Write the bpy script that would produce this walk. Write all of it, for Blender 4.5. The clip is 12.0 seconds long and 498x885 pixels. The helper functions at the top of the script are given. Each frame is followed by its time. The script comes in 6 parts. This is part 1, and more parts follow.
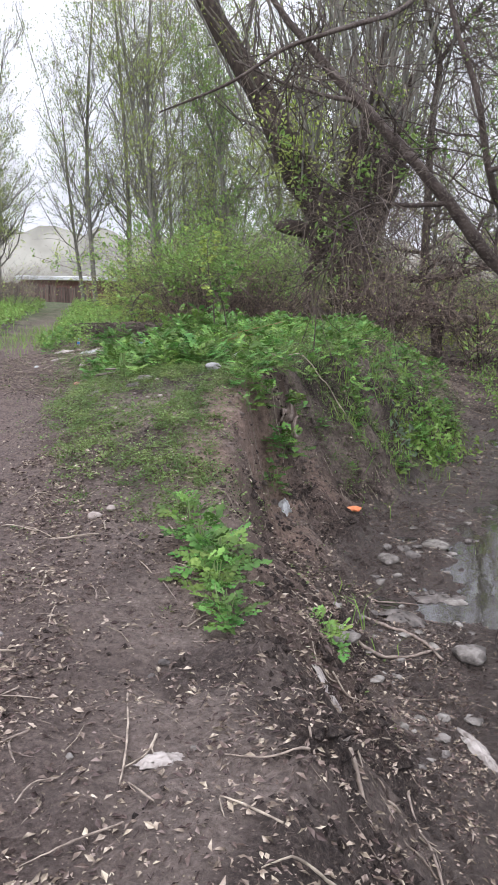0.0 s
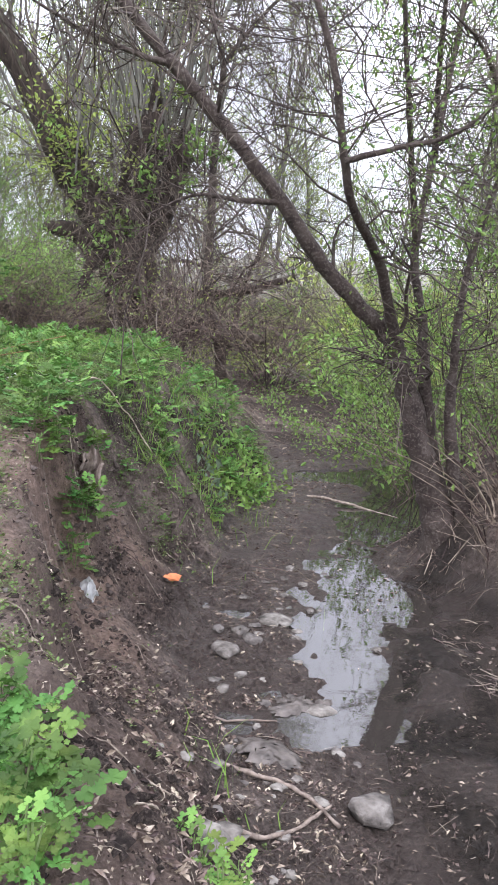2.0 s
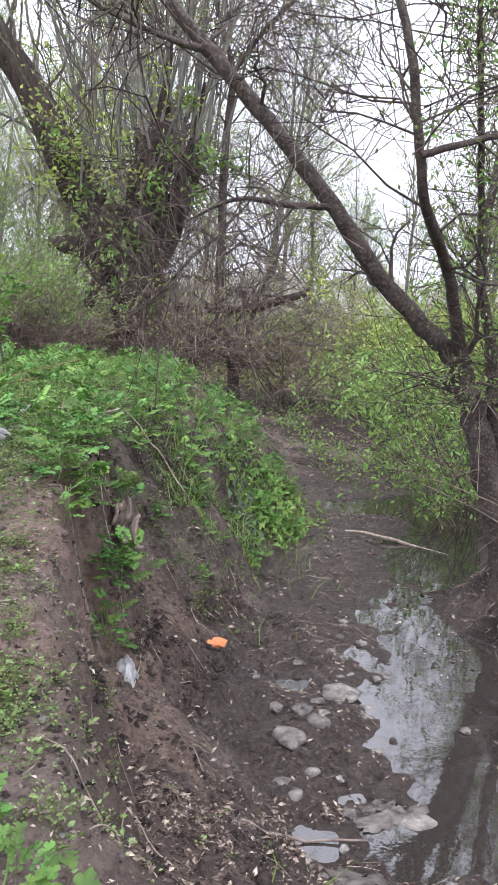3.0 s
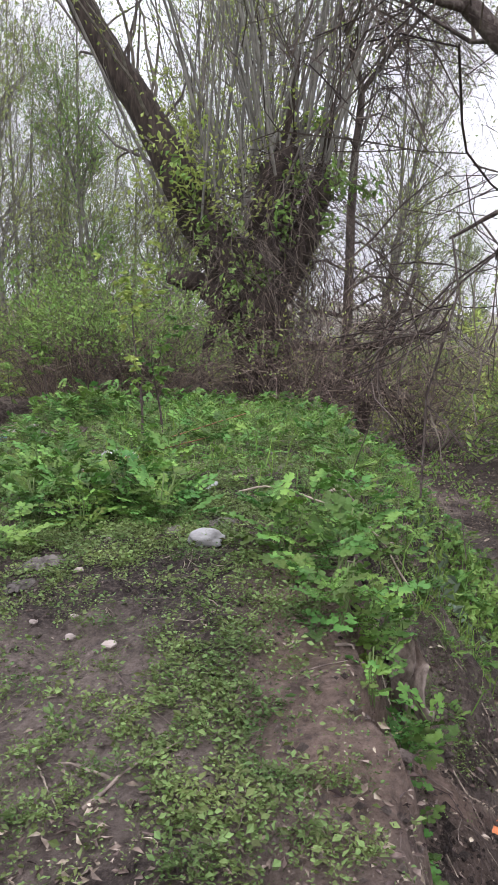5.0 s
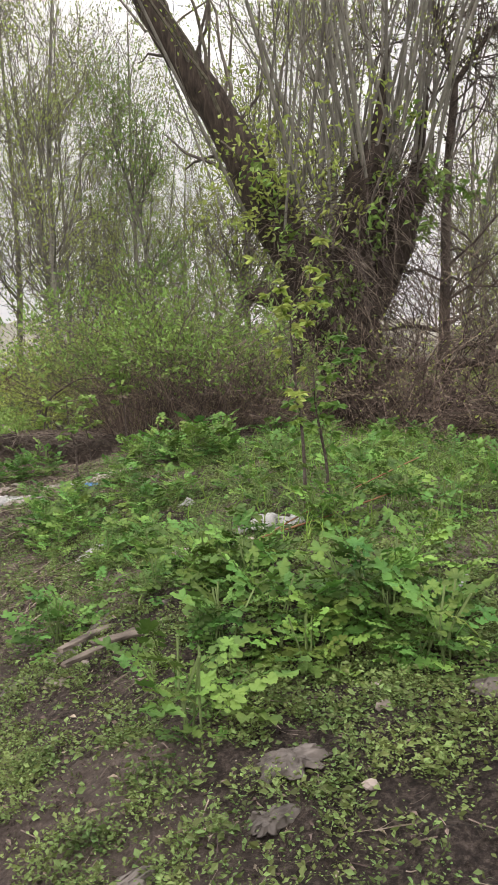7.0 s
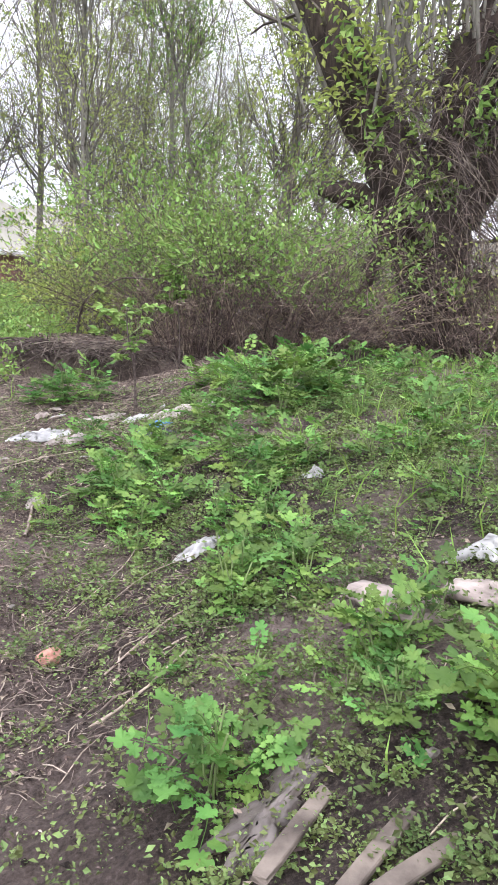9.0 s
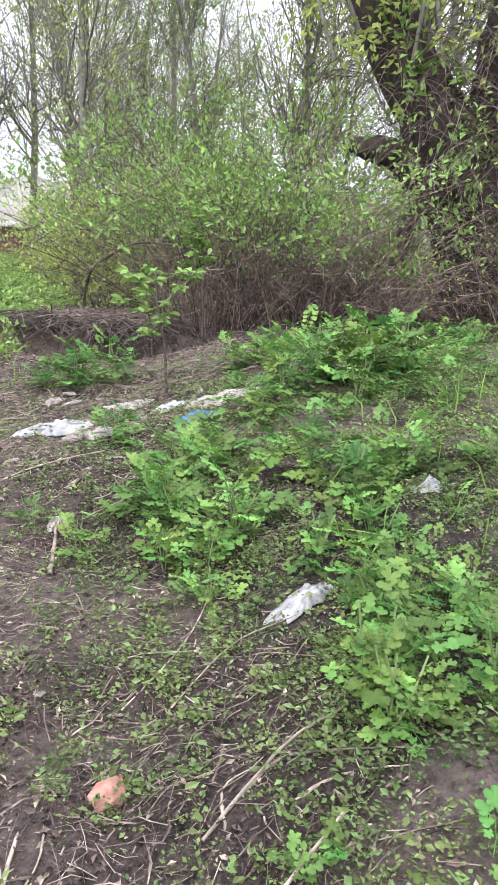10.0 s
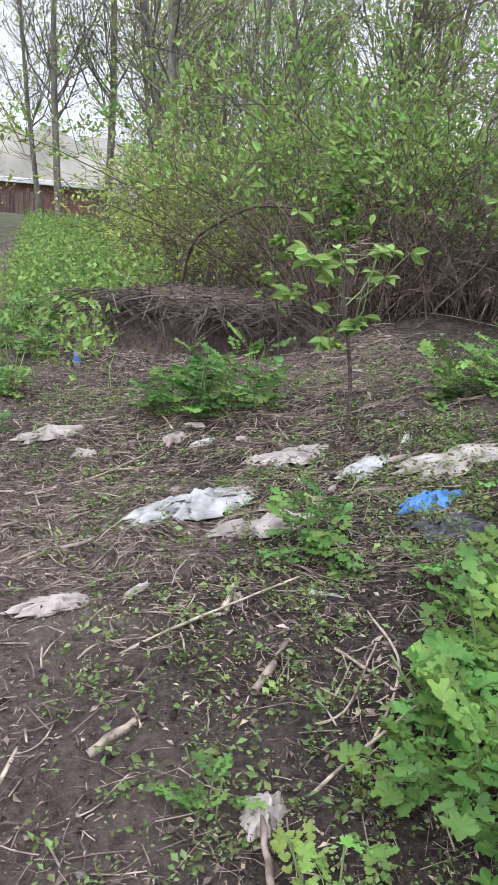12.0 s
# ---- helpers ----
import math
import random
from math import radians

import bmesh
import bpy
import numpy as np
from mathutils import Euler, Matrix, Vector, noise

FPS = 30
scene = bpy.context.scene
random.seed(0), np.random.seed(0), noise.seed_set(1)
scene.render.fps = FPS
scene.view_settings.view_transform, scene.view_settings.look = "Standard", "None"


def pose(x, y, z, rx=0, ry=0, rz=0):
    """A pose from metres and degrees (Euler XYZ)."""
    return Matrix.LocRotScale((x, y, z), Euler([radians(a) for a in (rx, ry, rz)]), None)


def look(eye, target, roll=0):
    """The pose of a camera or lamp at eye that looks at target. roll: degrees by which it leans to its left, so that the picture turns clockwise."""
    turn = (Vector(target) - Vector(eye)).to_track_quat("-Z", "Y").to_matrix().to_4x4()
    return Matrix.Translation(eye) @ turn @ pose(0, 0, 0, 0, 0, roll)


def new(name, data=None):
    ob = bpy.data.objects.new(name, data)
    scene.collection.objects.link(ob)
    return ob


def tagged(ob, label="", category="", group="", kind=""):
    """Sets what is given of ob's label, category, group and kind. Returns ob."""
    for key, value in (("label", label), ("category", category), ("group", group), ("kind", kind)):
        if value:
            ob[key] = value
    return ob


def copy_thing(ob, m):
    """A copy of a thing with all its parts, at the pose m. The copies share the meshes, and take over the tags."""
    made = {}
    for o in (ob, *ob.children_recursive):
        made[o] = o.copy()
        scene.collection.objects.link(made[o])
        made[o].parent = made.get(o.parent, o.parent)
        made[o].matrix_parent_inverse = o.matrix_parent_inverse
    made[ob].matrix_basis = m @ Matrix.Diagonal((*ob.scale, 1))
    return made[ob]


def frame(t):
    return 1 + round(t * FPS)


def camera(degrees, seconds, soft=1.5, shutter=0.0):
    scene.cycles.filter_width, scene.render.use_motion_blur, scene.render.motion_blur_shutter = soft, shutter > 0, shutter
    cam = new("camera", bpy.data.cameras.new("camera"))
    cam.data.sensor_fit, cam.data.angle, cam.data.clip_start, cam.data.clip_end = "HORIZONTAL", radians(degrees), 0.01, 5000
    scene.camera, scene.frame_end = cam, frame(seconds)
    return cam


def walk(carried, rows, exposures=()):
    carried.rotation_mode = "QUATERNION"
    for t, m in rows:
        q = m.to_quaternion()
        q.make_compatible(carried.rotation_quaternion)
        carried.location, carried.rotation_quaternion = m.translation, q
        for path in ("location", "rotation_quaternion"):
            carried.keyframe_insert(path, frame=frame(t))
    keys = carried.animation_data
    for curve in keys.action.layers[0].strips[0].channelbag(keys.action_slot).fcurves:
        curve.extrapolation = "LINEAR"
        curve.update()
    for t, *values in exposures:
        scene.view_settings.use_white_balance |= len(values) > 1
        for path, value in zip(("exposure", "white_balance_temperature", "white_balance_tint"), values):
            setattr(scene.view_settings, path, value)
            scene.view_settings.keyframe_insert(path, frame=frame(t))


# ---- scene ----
cam = camera(34.0, 12.0)
PATH = [
    (0, (0.757, 0.437, 1.546), (0.573, 2.388, 1.148), 0.9),
    (0.5, (0.635, 0.837, 1.544), (0.541, 2.803, 1.192), 1.5),
    (1, (0.574, 1.411, 1.473), (0.581, 3.383, 1.137), 1.6),
    (1.5, (0.468, 1.837, 1.447), (0.573, 3.798, 1.067), 3.5),
    (2, (0.36, 2.289, 1.471), (0.755, 4.219, 1.129), 3.8),
    (2.5, (0.312, 2.802, 1.461), (0.752, 4.725, 1.134), 3.1),
    (2.7, (0.262, 2.993, 1.467), (0.687, 4.921, 1.147), 3.0),
    (4.3, (-0.387, 4.454, 1.516), (-0.116, 6.419, 1.261), 2.7),
    (4.5, (-0.426, 4.596, 1.498), (-0.192, 6.566, 1.247), 2.0),
    (5, (-0.59, 5.014, 1.525), (-0.391, 6.99, 1.29), 2.0),
    (5.5, (-0.739, 5.475, 1.531), (-0.651, 7.46, 1.306), 1.3),
    (6, (-0.991, 5.82, 1.554), (-0.953, 7.81, 1.354), 1.5),
    (6.5, (-1.253, 6.189, 1.59), (-1.172, 8.179, 1.402), 0.6),
    (6.7, (-1.306, 6.378, 1.566), (-1.212, 8.367, 1.378), 0.2),
    (8.3, (-1.862, 7.852, 1.644), (-1.735, 9.818, 1.298), 3.6),
    (8.5, (-1.941, 8.067, 1.648), (-1.833, 10.027, 1.264), 4.1),
    (9, (-2.171, 8.576, 1.599), (-2.072, 10.528, 1.174), 4.3),
    (9.5, (-2.378, 9.139, 1.481), (-2.264, 11.085, 1.034), 4.4),
    (10, (-2.564, 9.737, 1.443), (-2.443, 11.674, 0.96), 4.4),
    (10.5, (-2.736, 10.249, 1.425), (-2.593, 12.174, 0.903), 4.6),
    (10.9, (-2.882, 10.726, 1.369), (-2.858, 12.648, 0.817), 4.3),
    (11, (-2.907, 10.837, 1.368), (-2.926, 12.759, 0.815), 3.8),
    (11.5, (-3.089, 11.344, 1.354), (-3.152, 13.261, 0.786), 4.3),
    (12, (-3.277, 11.865, 1.359), (-3.295, 13.782, 0.788), 5.2),
]
walk(cam, [(t, look(eye, target, roll)) for t, eye, target, roll in PATH],
     [(0, -0.27, 6050, 16), (0.5, -0.37, 6050, 16), (1, -0.28, 6050, 15.5), (1.5, 0.03, 6000, 17), (2.5, 0.03, 5950, 16.5), (4.5, -0.32, 6100, 19), (5, -0.42, 6150, 18), (5.5, -0.3, 6200, 17), (6.5, -0.5, 7050, 14), (8.5, 0.05, 6250, 19), (10.5, 0.26, 6050, 16), (11.5, -0.08, 6000, 15), (12, -0.17, 6000, 16)])

# ---- light ----
world = bpy.data.worlds.new("overcast_sky")
scene.world = world
world.use_nodes = True
wn, wl = world.node_tree.nodes, world.node_tree.links
wn.clear()
sky = wn.new("ShaderNodeTexSky")
sky.sky_type, sky.sun_disc = "NISHITA", False
sky.sun_elevation, sky.sun_rotation = radians(48), radians(200)
sky.air_density, sky.dust_density, sky.ozone_density = 1.0, 6.0, 1.0
cloud = wn.new("ShaderNodeTexNoise")
cloud.inputs["Scale"].default_value, cloud.inputs["Detail"].default_value = 2.2, 4
ramp = wn.new("ShaderNodeValToRGB")
ramp.color_ramp.elements[0].color = (12.0, 12.4, 13.2, 1)
ramp.color_ramp.elements[1].color = (17.0, 17.0, 17.2, 1)
ramp.color_ramp.elements[0].position, ramp.color_ramp.elements[1].position = 0.3, 0.7
veil = wn.new("ShaderNodeMix")
veil.data_type = "RGBA"
veil.inputs[0].default_value = 0.88
bg = wn.new("ShaderNodeBackground")
bg.inputs["Strength"].default_value = 0.15
wout = wn.new("ShaderNodeOutputWorld")
wl.new(cloud.outputs["Fac"], ramp.inputs[0])
# an overcast sky is about three times as bright overhead as at the horizon
where = wn.new("ShaderNodeTexCoord")
sep = wn.new("ShaderNodeSeparateXYZ")
lift = wn.new("ShaderNodeMapRange")
lift.inputs[1].default_value, lift.inputs[2].default_value, lift.inputs[3].default_value, lift.inputs[4].default_value = 0.0, 1.0, 0.6, 1.75
wl.new(where.outputs["Generated"], sep.inputs[0])
wl.new(sep.outputs["Z"], lift.inputs[0])
bright = wn.new("ShaderNodeMath")
bright.operation = "MULTIPLY"
bright.inputs[1].default_value = 0.15
wl.new(lift.outputs[0], bright.inputs[0])
wl.new(bright.outputs[0], bg.inputs["Strength"])
wl.new(sky.outputs[0], veil.inputs[6])
wl.new(ramp.outputs[0], veil.inputs[7])
wl.new(veil.outputs[2], bg.inputs["Color"])
wl.new(bg.outputs[0], wout.inputs[0])

sun_data = bpy.data.lights.new("sun", "SUN")
sun_data.energy, sun_data.angle, sun_data.color = 1.2, radians(25), (1.0, 0.96, 0.9)
sun = new("sun", sun_data)
sun.matrix_basis = look((0, 0, 30), (0 + 30 * math.sin(radians(20)) * 0.9, 30 * 0.85, 0))

# ---- tools ----
rng = np.random.default_rng(7)
table = rng.random((256, 256))


def vnoise(x, y, scale=1.0, seed=0):
    """Smooth value noise, 0 to 1, on arrays."""
    x, y = np.asarray(x, float) / scale + 17.3 * seed, np.asarray(y, float) / scale + 41.7 * seed
    i, j = np.floor(x).astype(int), np.floor(y).astype(int)
    u, v = x - i, y - j
    u, v = u * u * (3 - 2 * u), v * v * (3 - 2 * v)
    a, b = table[i % 256, j % 256], table[(i + 1) % 256, j % 256]
    c, d = table[i % 256, (j + 1) % 256], table[(i + 1) % 256, (j + 1) % 256]
    return (a * (1 - u) + b * u) * (1 - v) + (c * (1 - u) + d * u) * v


def step(a, b, v):
    t = np.clip((v - a) / (b - a), 0, 1)
    return t * t * (3 - 2 * t)


def unit(v):
    return v / np.maximum(np.linalg.norm(v, axis=-1, keepdims=True), 1e-9)


class Soup:
    """Collects corners and faces for one mesh."""

    def __init__(self):
        self.v, self.f, self.n = [], [], 0

    def add(self, verts, faces):
        self.v.append(np.asarray(verts, float).reshape(-1, 3))
        self.f.extend((np.asarray(faces) + self.n).tolist())
        self.n += len(self.v[-1])
        return self

    def tubes(self, P, R, sides=3, rough=0.0):
        """Round stems: P (N, K, 3) points along each, R (N, K) radii."""
        P, R = np.asarray(P, float), np.asarray(R, float)
        if P.ndim == 2:
            P, R = P[None], R[None]
        N, K = P.shape[:2]
        T = unit(np.gradient(P, axis=1))
        A = unit(np.cross(T, np.array([0.31, 0.93, 0.19])))
        B = np.cross(T, A)
        ang = np.arange(sides) * 2 * np.pi / sides
        rr = R[..., None] * (1 + rough * (rng.random((N, K, sides)) - 0.5))
        V = P[:, :, None] + rr[..., None] * (A[:, :, None] * np.cos(ang)[None, None, :, None] + B[:, :, None] * np.sin(ang)[None, None, :, None])
        idx = np.arange(N * K * sides).reshape(N, K, sides)
        nxt = np.roll(idx, -1, axis=2)
        F = np.stack([idx[:, :-1], nxt[:, :-1], nxt[:, 1:], idx[:, 1:]], -1).reshape(-1, 4)
        self.add(V, F)
        caps = [idx[n, -1].tolist() for n in range(N)] if N < 50 else []
        base = self.n - len(V.reshape(-1, 3))
        self.f.extend([[base + i for i in c] for c in caps])
        return self

    def leaves(self, P, D, size, width=0.5, fold=0.15, six=False):
        """Small leaves: a folded rhomb at each P that points along D."""
        N = len(P)
        D = unit(D)
        side = unit(np.cross(D, rng.normal(size=(N, 3)) + np.array([0, 0, 1.2])))
        up = np.cross(side, D)
        s = np.asarray(size).reshape(-1, 1) * np.ones((N, 1))
        b1, b2 = P + D * s * 0.3, P + D * s * 0.68
        w = side * s * width * 0.5
        V = np.stack([P, b1 + w * 0.85 + up * s * fold, b2 + w * 0.9 + up * s * fold, P + D * s - up * s * 0.08, b2 - w * 0.9 + up * s * fold, b1 - w * 0.85 + up * s * fold], 1)
        i = np.arange(N)[:, None] * 6
        if six:
            self.add(V, np.concatenate([i + [[0, 2, 1]], i + [[0, 3, 2]], i + [[0, 4, 3]], i + [[0, 5, 4]]]))
        else:
            V = np.stack([P, (b1 + b2) / 2 + w + up * s * fold, P + D * s - up * s * 0.08, (b1 + b2) / 2 - w + up * s * fold], 1)
            i = np.arange(N)[:, None] * 4
            self.add(V, np.concatenate([i + [[0, 2, 1]], i + [[0, 3, 2]]]))
        return self

    def mesh(self, name, material, smooth=False):
        me = bpy.data.meshes.new(name)
        me.from_pydata(np.concatenate(self.v).tolist() if self.v else [], [], self.f)
        me.materials.append(material)
        if smooth:
            me.polygons.foreach_set("use_smooth", [True] * len(me.polygons))
        me.update()
        return me


MASSES = {"twigwork", "branchwork", "crown", "foliage", "dry_tangle", "leaf_tuft", "cane_mass"}


def part(name, shape, material, parent, label="", smooth=False):
    """Links a shape as one mesh object under a thing or a part."""
    data = shape.mesh(name, material, smooth) if isinstance(shape, Soup) else shape
    ob = new(name, data)
    if isinstance(shape, Soup) is False and not data.materials:
        data.materials.append(material)
    ob.parent = parent
    if label:
        ob["label"] = label
    if name in MASSES:
        ob["kind"] = "stuff"
    return ob


def from_bm(name, bm, material, smooth=False):
    me = bpy.data.meshes.new(name)
    bm.to_mesh(me)
    bm.free()
    me.materials.append(material)
    if smooth:
        me.polygons.foreach_set("use_smooth", [True] * len(me.polygons))
    return me


def spline(points, k=8):
    """A smooth line through the points."""
    p = np.array(points, float)
    p = np.concatenate([[2 * p[0] - p[1]], p, [2 * p[-1] - p[-2]]])
    out = []
    for i in range(1, len(p) - 2):
        for t in np.linspace(0, 1, k, endpoint=False):
            out.append(0.5 * (2 * p[i] + (p[i + 1] - p[i - 1]) * t + (2 * p[i - 1] - 5 * p[i] + 4 * p[i + 1] - p[i + 2]) * t * t
                              + (3 * p[i] - p[i - 1] - 3 * p[i + 1] + p[i + 2]) * t ** 3))
    out.append(p[-2])
    return np.array(out)


def sprout(P, R, count, angle, length, up=0.2, lo=0.2, hi=1.0, k=4, thin=0.55, wander=0.25):
    """Side shoots of the stems P (N, K, 3) with radii R: their points and radii."""
    P, R = np.asarray(P, float), np.asarray(R, float)
    if P.ndim == 2:
        P, R = P[None], R[None]
    N, K = P.shape[:2]
    n = rng.integers(0, N, count)
    s = (lo + (hi - lo) * rng.random(count)) * (K - 1.001)
    i = s.astype(int)
    f = (s - i)[:, None]
    start = P[n, i] * (1 - f) + P[n, i + 1] * f
    rad = R[n, i] * (1 - f[:, 0]) + R[n, i + 1] * f[:, 0]
    T = unit(P[n, i + 1] - P[n, i])
    side = unit(np.cross(T, rng.normal(size=(count, 3))))
    a = np.radians(angle * (0.6 + 0.8 * rng.random(count)))[:, None]
    D = unit(T * np.cos(a) + side * np.sin(a))
    L = (length * (0.4 + 0.8 * rng.random(count)))[:, None]
    q = np.linspace(0, 1, k)
    bend = np.array([0, 0, up]) + wander * rng.normal(size=(count, 3))
    pts = start[:, None] + D[:, None] * L[:, None] * q[None, :, None] + (bend[:, None] * L[:, None]) * (q ** 2)[None, :, None]
    if k >= 4:
        pts = pts + np.cumsum(rng.normal(size=pts.shape) * 0.045, axis=1) * L[:, None] * (q > 0)[None, :, None]
    r = np.minimum(rad * thin, rad)[:, None] * np.linspace(1, 0.35, k)[None]
    return pts, r


def leafy(soup, P, count, size, spread=0.06, lo=0.3, up=0.3, width=0.5, six=False):
    """Leaves along the stems P."""
    N, K = P.shape[:2]
    n = rng.integers(0, N, count)
    s = (lo + (1 - lo) * rng.random(count)) * (K - 1.001)
    i = s.astype(int)
    f = (s - i)[:, None]
    at = P[n, i] * (1 - f) + P[n, i + 1] * f + rng.normal(size=(count, 3)) * spread
    D = unit(P[n, i + 1] - P[n, i]) * 0.6 + rng.normal(size=(count, 3)) * 0.7 + np.array([0, 0, up])
    soup.leaves(at, D, size * (0.6 + 0.8 * rng.random(count)), width, 0.12, six)
    return soup


# ---- materials ----
def material(name, colours, scale=6.0, detail=6.0, rough=0.85, bump=0.3, bump_scale=30.0, stretch=(1, 1, 1), spec=0.3, second=None, object_random=0.0,
             island=0.0, translucent=0.0, distort=0.0):
    """A procedural surface: noise between colours, a finer second layer, relief."""
    m = bpy.data.materials.new(name)
    m.use_nodes = True
    n, l = m.node_tree.nodes, m.node_tree.links
    b = n["Principled BSDF"]
    b.inputs["Roughness"].default_value = rough
    b.inputs["Specular IOR Level"].default_value = spec
    co = n.new("ShaderNodeNewGeometry")
    mp = n.new("ShaderNodeMapping")
    mp.inputs["Scale"].default_value = stretch
    if object_random < 0:
        tc = n.new("ShaderNodeTexCoord")
        l.new(tc.outputs["Object"], mp.inputs["Vector"])
    else:
        l.new(co.outputs["Position"], mp.inputs["Vector"])
    a = n.new("ShaderNodeTexNoise")
    a.inputs["Scale"].default_value, a.inputs["Detail"].default_value, a.inputs["Distortion"].default_value = scale, detail, distort
    l.new(mp.outputs[0], a.inputs["Vector"])
    r = n.new("ShaderNodeValToRGB")
    el = r.color_ramp.elements
    k = len(colours)
    while len(el) < k:
        el.new(0.5)
    for i, c in enumerate(colours):
        el[i].position = 0.3 + 0.4 * i / max(1, k - 1)
        el[i].color = (*c, 1)
    l.new(a.outputs["Fac"], r.inputs[0])
    colour = r.outputs[0]
    fine = n.new("ShaderNodeTexNoise")
    fine.inputs["Scale"].default_value, fine.inputs["Detail"].default_value = bump_scale, 8
    l.new(mp.outputs[0], fine.inputs["Vector"])
    if second:
        mask = n.new("ShaderNodeMapRange")
        mask.inputs[1].default_value, mask.inputs[2].default_value = 0.5, 0.68
        l.new(fine.outputs["Fac"], mask.inputs[0])
        mix = n.new("ShaderNodeMix")
        mix.data_type = "RGBA"
        mix.inputs[7].default_value = (*second, 1)
        l.new(mask.outputs[0], mix.inputs[0])
        l.new(colour, mix.inputs[6])
        colour = mix.outputs[2]
    for source, amount in (("object", object_random), ("island", island)):
        if amount > 0:
            h = n.new("ShaderNodeHueSaturation")
            v = n.new("ShaderNodeMapRange")
            v.inputs[3].default_value, v.inputs[4].default_value = 1 - amount, 1 + amount
            hu = n.new("ShaderNodeMapRange")
            hu.inputs[3].default_value, hu.inputs[4].default_value = 0.5 - 0.05 * amount, 0.5 + 0.05 * amount
            src = n.new("ShaderNodeObjectInfo").outputs["Random"] if source == "object" else co.outputs["Random Per Island"]
            l.new(src, v.inputs[0])
            l.new(src, hu.inputs[0])
            l.new(v.outputs[0], h.inputs["Value"])
            l.new(hu.outputs[0], h.inputs["Hue"])
            l.new(colour, h.inputs["Color"])
            colour = h.outputs[0]
    l.new(colour, b.inputs["Base Color"])
    if bump:
        bp = n.new("ShaderNodeBump")
        bp.inputs["Strength"].default_value, bp.inputs["Distance"].default_value = bump, 0.02
        l.new(fine.outputs["Fac"], bp.inputs["Height"])
        l.new(bp.outputs[0], b.inputs["Normal"])
    if translucent:
        tr = n.new("ShaderNodeBsdfTranslucent")
        l.new(colour, tr.inputs["Color"])
        ms = n.new("ShaderNodeMixShader")
        ms.inputs[0].default_value = translucent
        l.new(b.outputs[0], ms.inputs[1])
        l.new(tr.outputs[0], ms.inputs[2])
        l.new(ms.outputs[0], n["Material Output"].inputs["Surface"])
    return m


LEAF = dict(rough=0.55, spec=0.25, bump=0.15, bump_scale=60, translucent=0.25)
bark_willow = material("willow_bark", [(0.022, 0.017, 0.014), (0.05, 0.037, 0.03), (0.09, 0.07, 0.057)], 5, bump=1.0, bump_scale=14, stretch=(3, 3, 0.5), distort=0.6)
bark_grey = material("grey_bark", [(0.1, 0.09, 0.08), (0.22, 0.21, 0.185), (0.26, 0.26, 0.195)], 4, bump=0.7, bump_scale=25, stretch=(2, 2, 0.6), second=(0.07, 0.06, 0.05))
bark_shoot = material("shoot_bark", [(0.12, 0.112, 0.098), (0.27, 0.26, 0.225)], 5, bump=0.3, bump_scale=30, stretch=(2, 2, 0.6), object_random=0.25)
bark_lean = material("brown_bark", [(0.035, 0.026, 0.023), (0.075, 0.057, 0.05), (0.11, 0.09, 0.077)], 7, bump=0.8, bump_scale=40, second=(0.15, 0.13, 0.11))
twig_brown = material("twig_brown", [(0.05, 0.038, 0.032), (0.16, 0.13, 0.11)], 9, bump=0.2, island=0.6)
twig_grey = material("twig_grey", [(0.075, 0.062, 0.053), (0.19, 0.168, 0.145)], 9, bump=0.2, island=0.45)
cane_dry = material("dry_cane", [(0.07, 0.05, 0.041), (0.31, 0.235, 0.195)], 12, bump=0.2, island=0.75)
straw = material("dry_straw", [(0.065, 0.047, 0.04), (0.3, 0.24, 0.2)], 20, bump=0.3, island=0.7)
dead_leaf = material("dead_leaf", [(0.04, 0.029, 0.024), (0.18, 0.135, 0.11), (0.38, 0.31, 0.26)], 20, bump=0.3, island=0.75)
leaf_young = material("young_leaf", [(0.25, 0.34, 0.075), (0.46, 0.53, 0.16)], 3, island=0.3, **LEAF)
leaf_shrub = material("shrub_leaf", [(0.14, 0.25, 0.06), (0.3, 0.43, 0.12)], 2, island=0.35, **LEAF)
leaf_herb = material("herb_leaf", [(0.048, 0.118, 0.028), (0.115, 0.225, 0.05), (0.235, 0.36, 0.08)], 4, object_random=0.42, **LEAF)
leaf_weed = material("weed_leaf", [(0.075, 0.12, 0.038), (0.22, 0.28, 0.095)], 5, island=0.55, **LEAF)
leaf_pale = material("pale_leaf", [(0.11, 0.16, 0.1), (0.19, 0.25, 0.16)], 5, island=0.2, **LEAF)
grass_mat = material("grass_blade", [(0.13, 0.24, 0.05), (0.27, 0.42, 0.09)], 2, island=0.3, **LEAF)
stem_green = material("green_stem", [(0.14, 0.2, 0.07), (0.22, 0.29, 0.12)], 8, bump=0.1)
stem_red = material("reddish_cane", [(0.2, 0.09, 0.05), (0.34, 0.17, 0.1)], 15, bump=0.2)
stone_mat = material("pale_stone", [(0.06, 0.053, 0.047), (0.16, 0.143, 0.127), (0.27, 0.25, 0.225)], 14, bump=0.6, bump_scale=50, object_random=0.3)

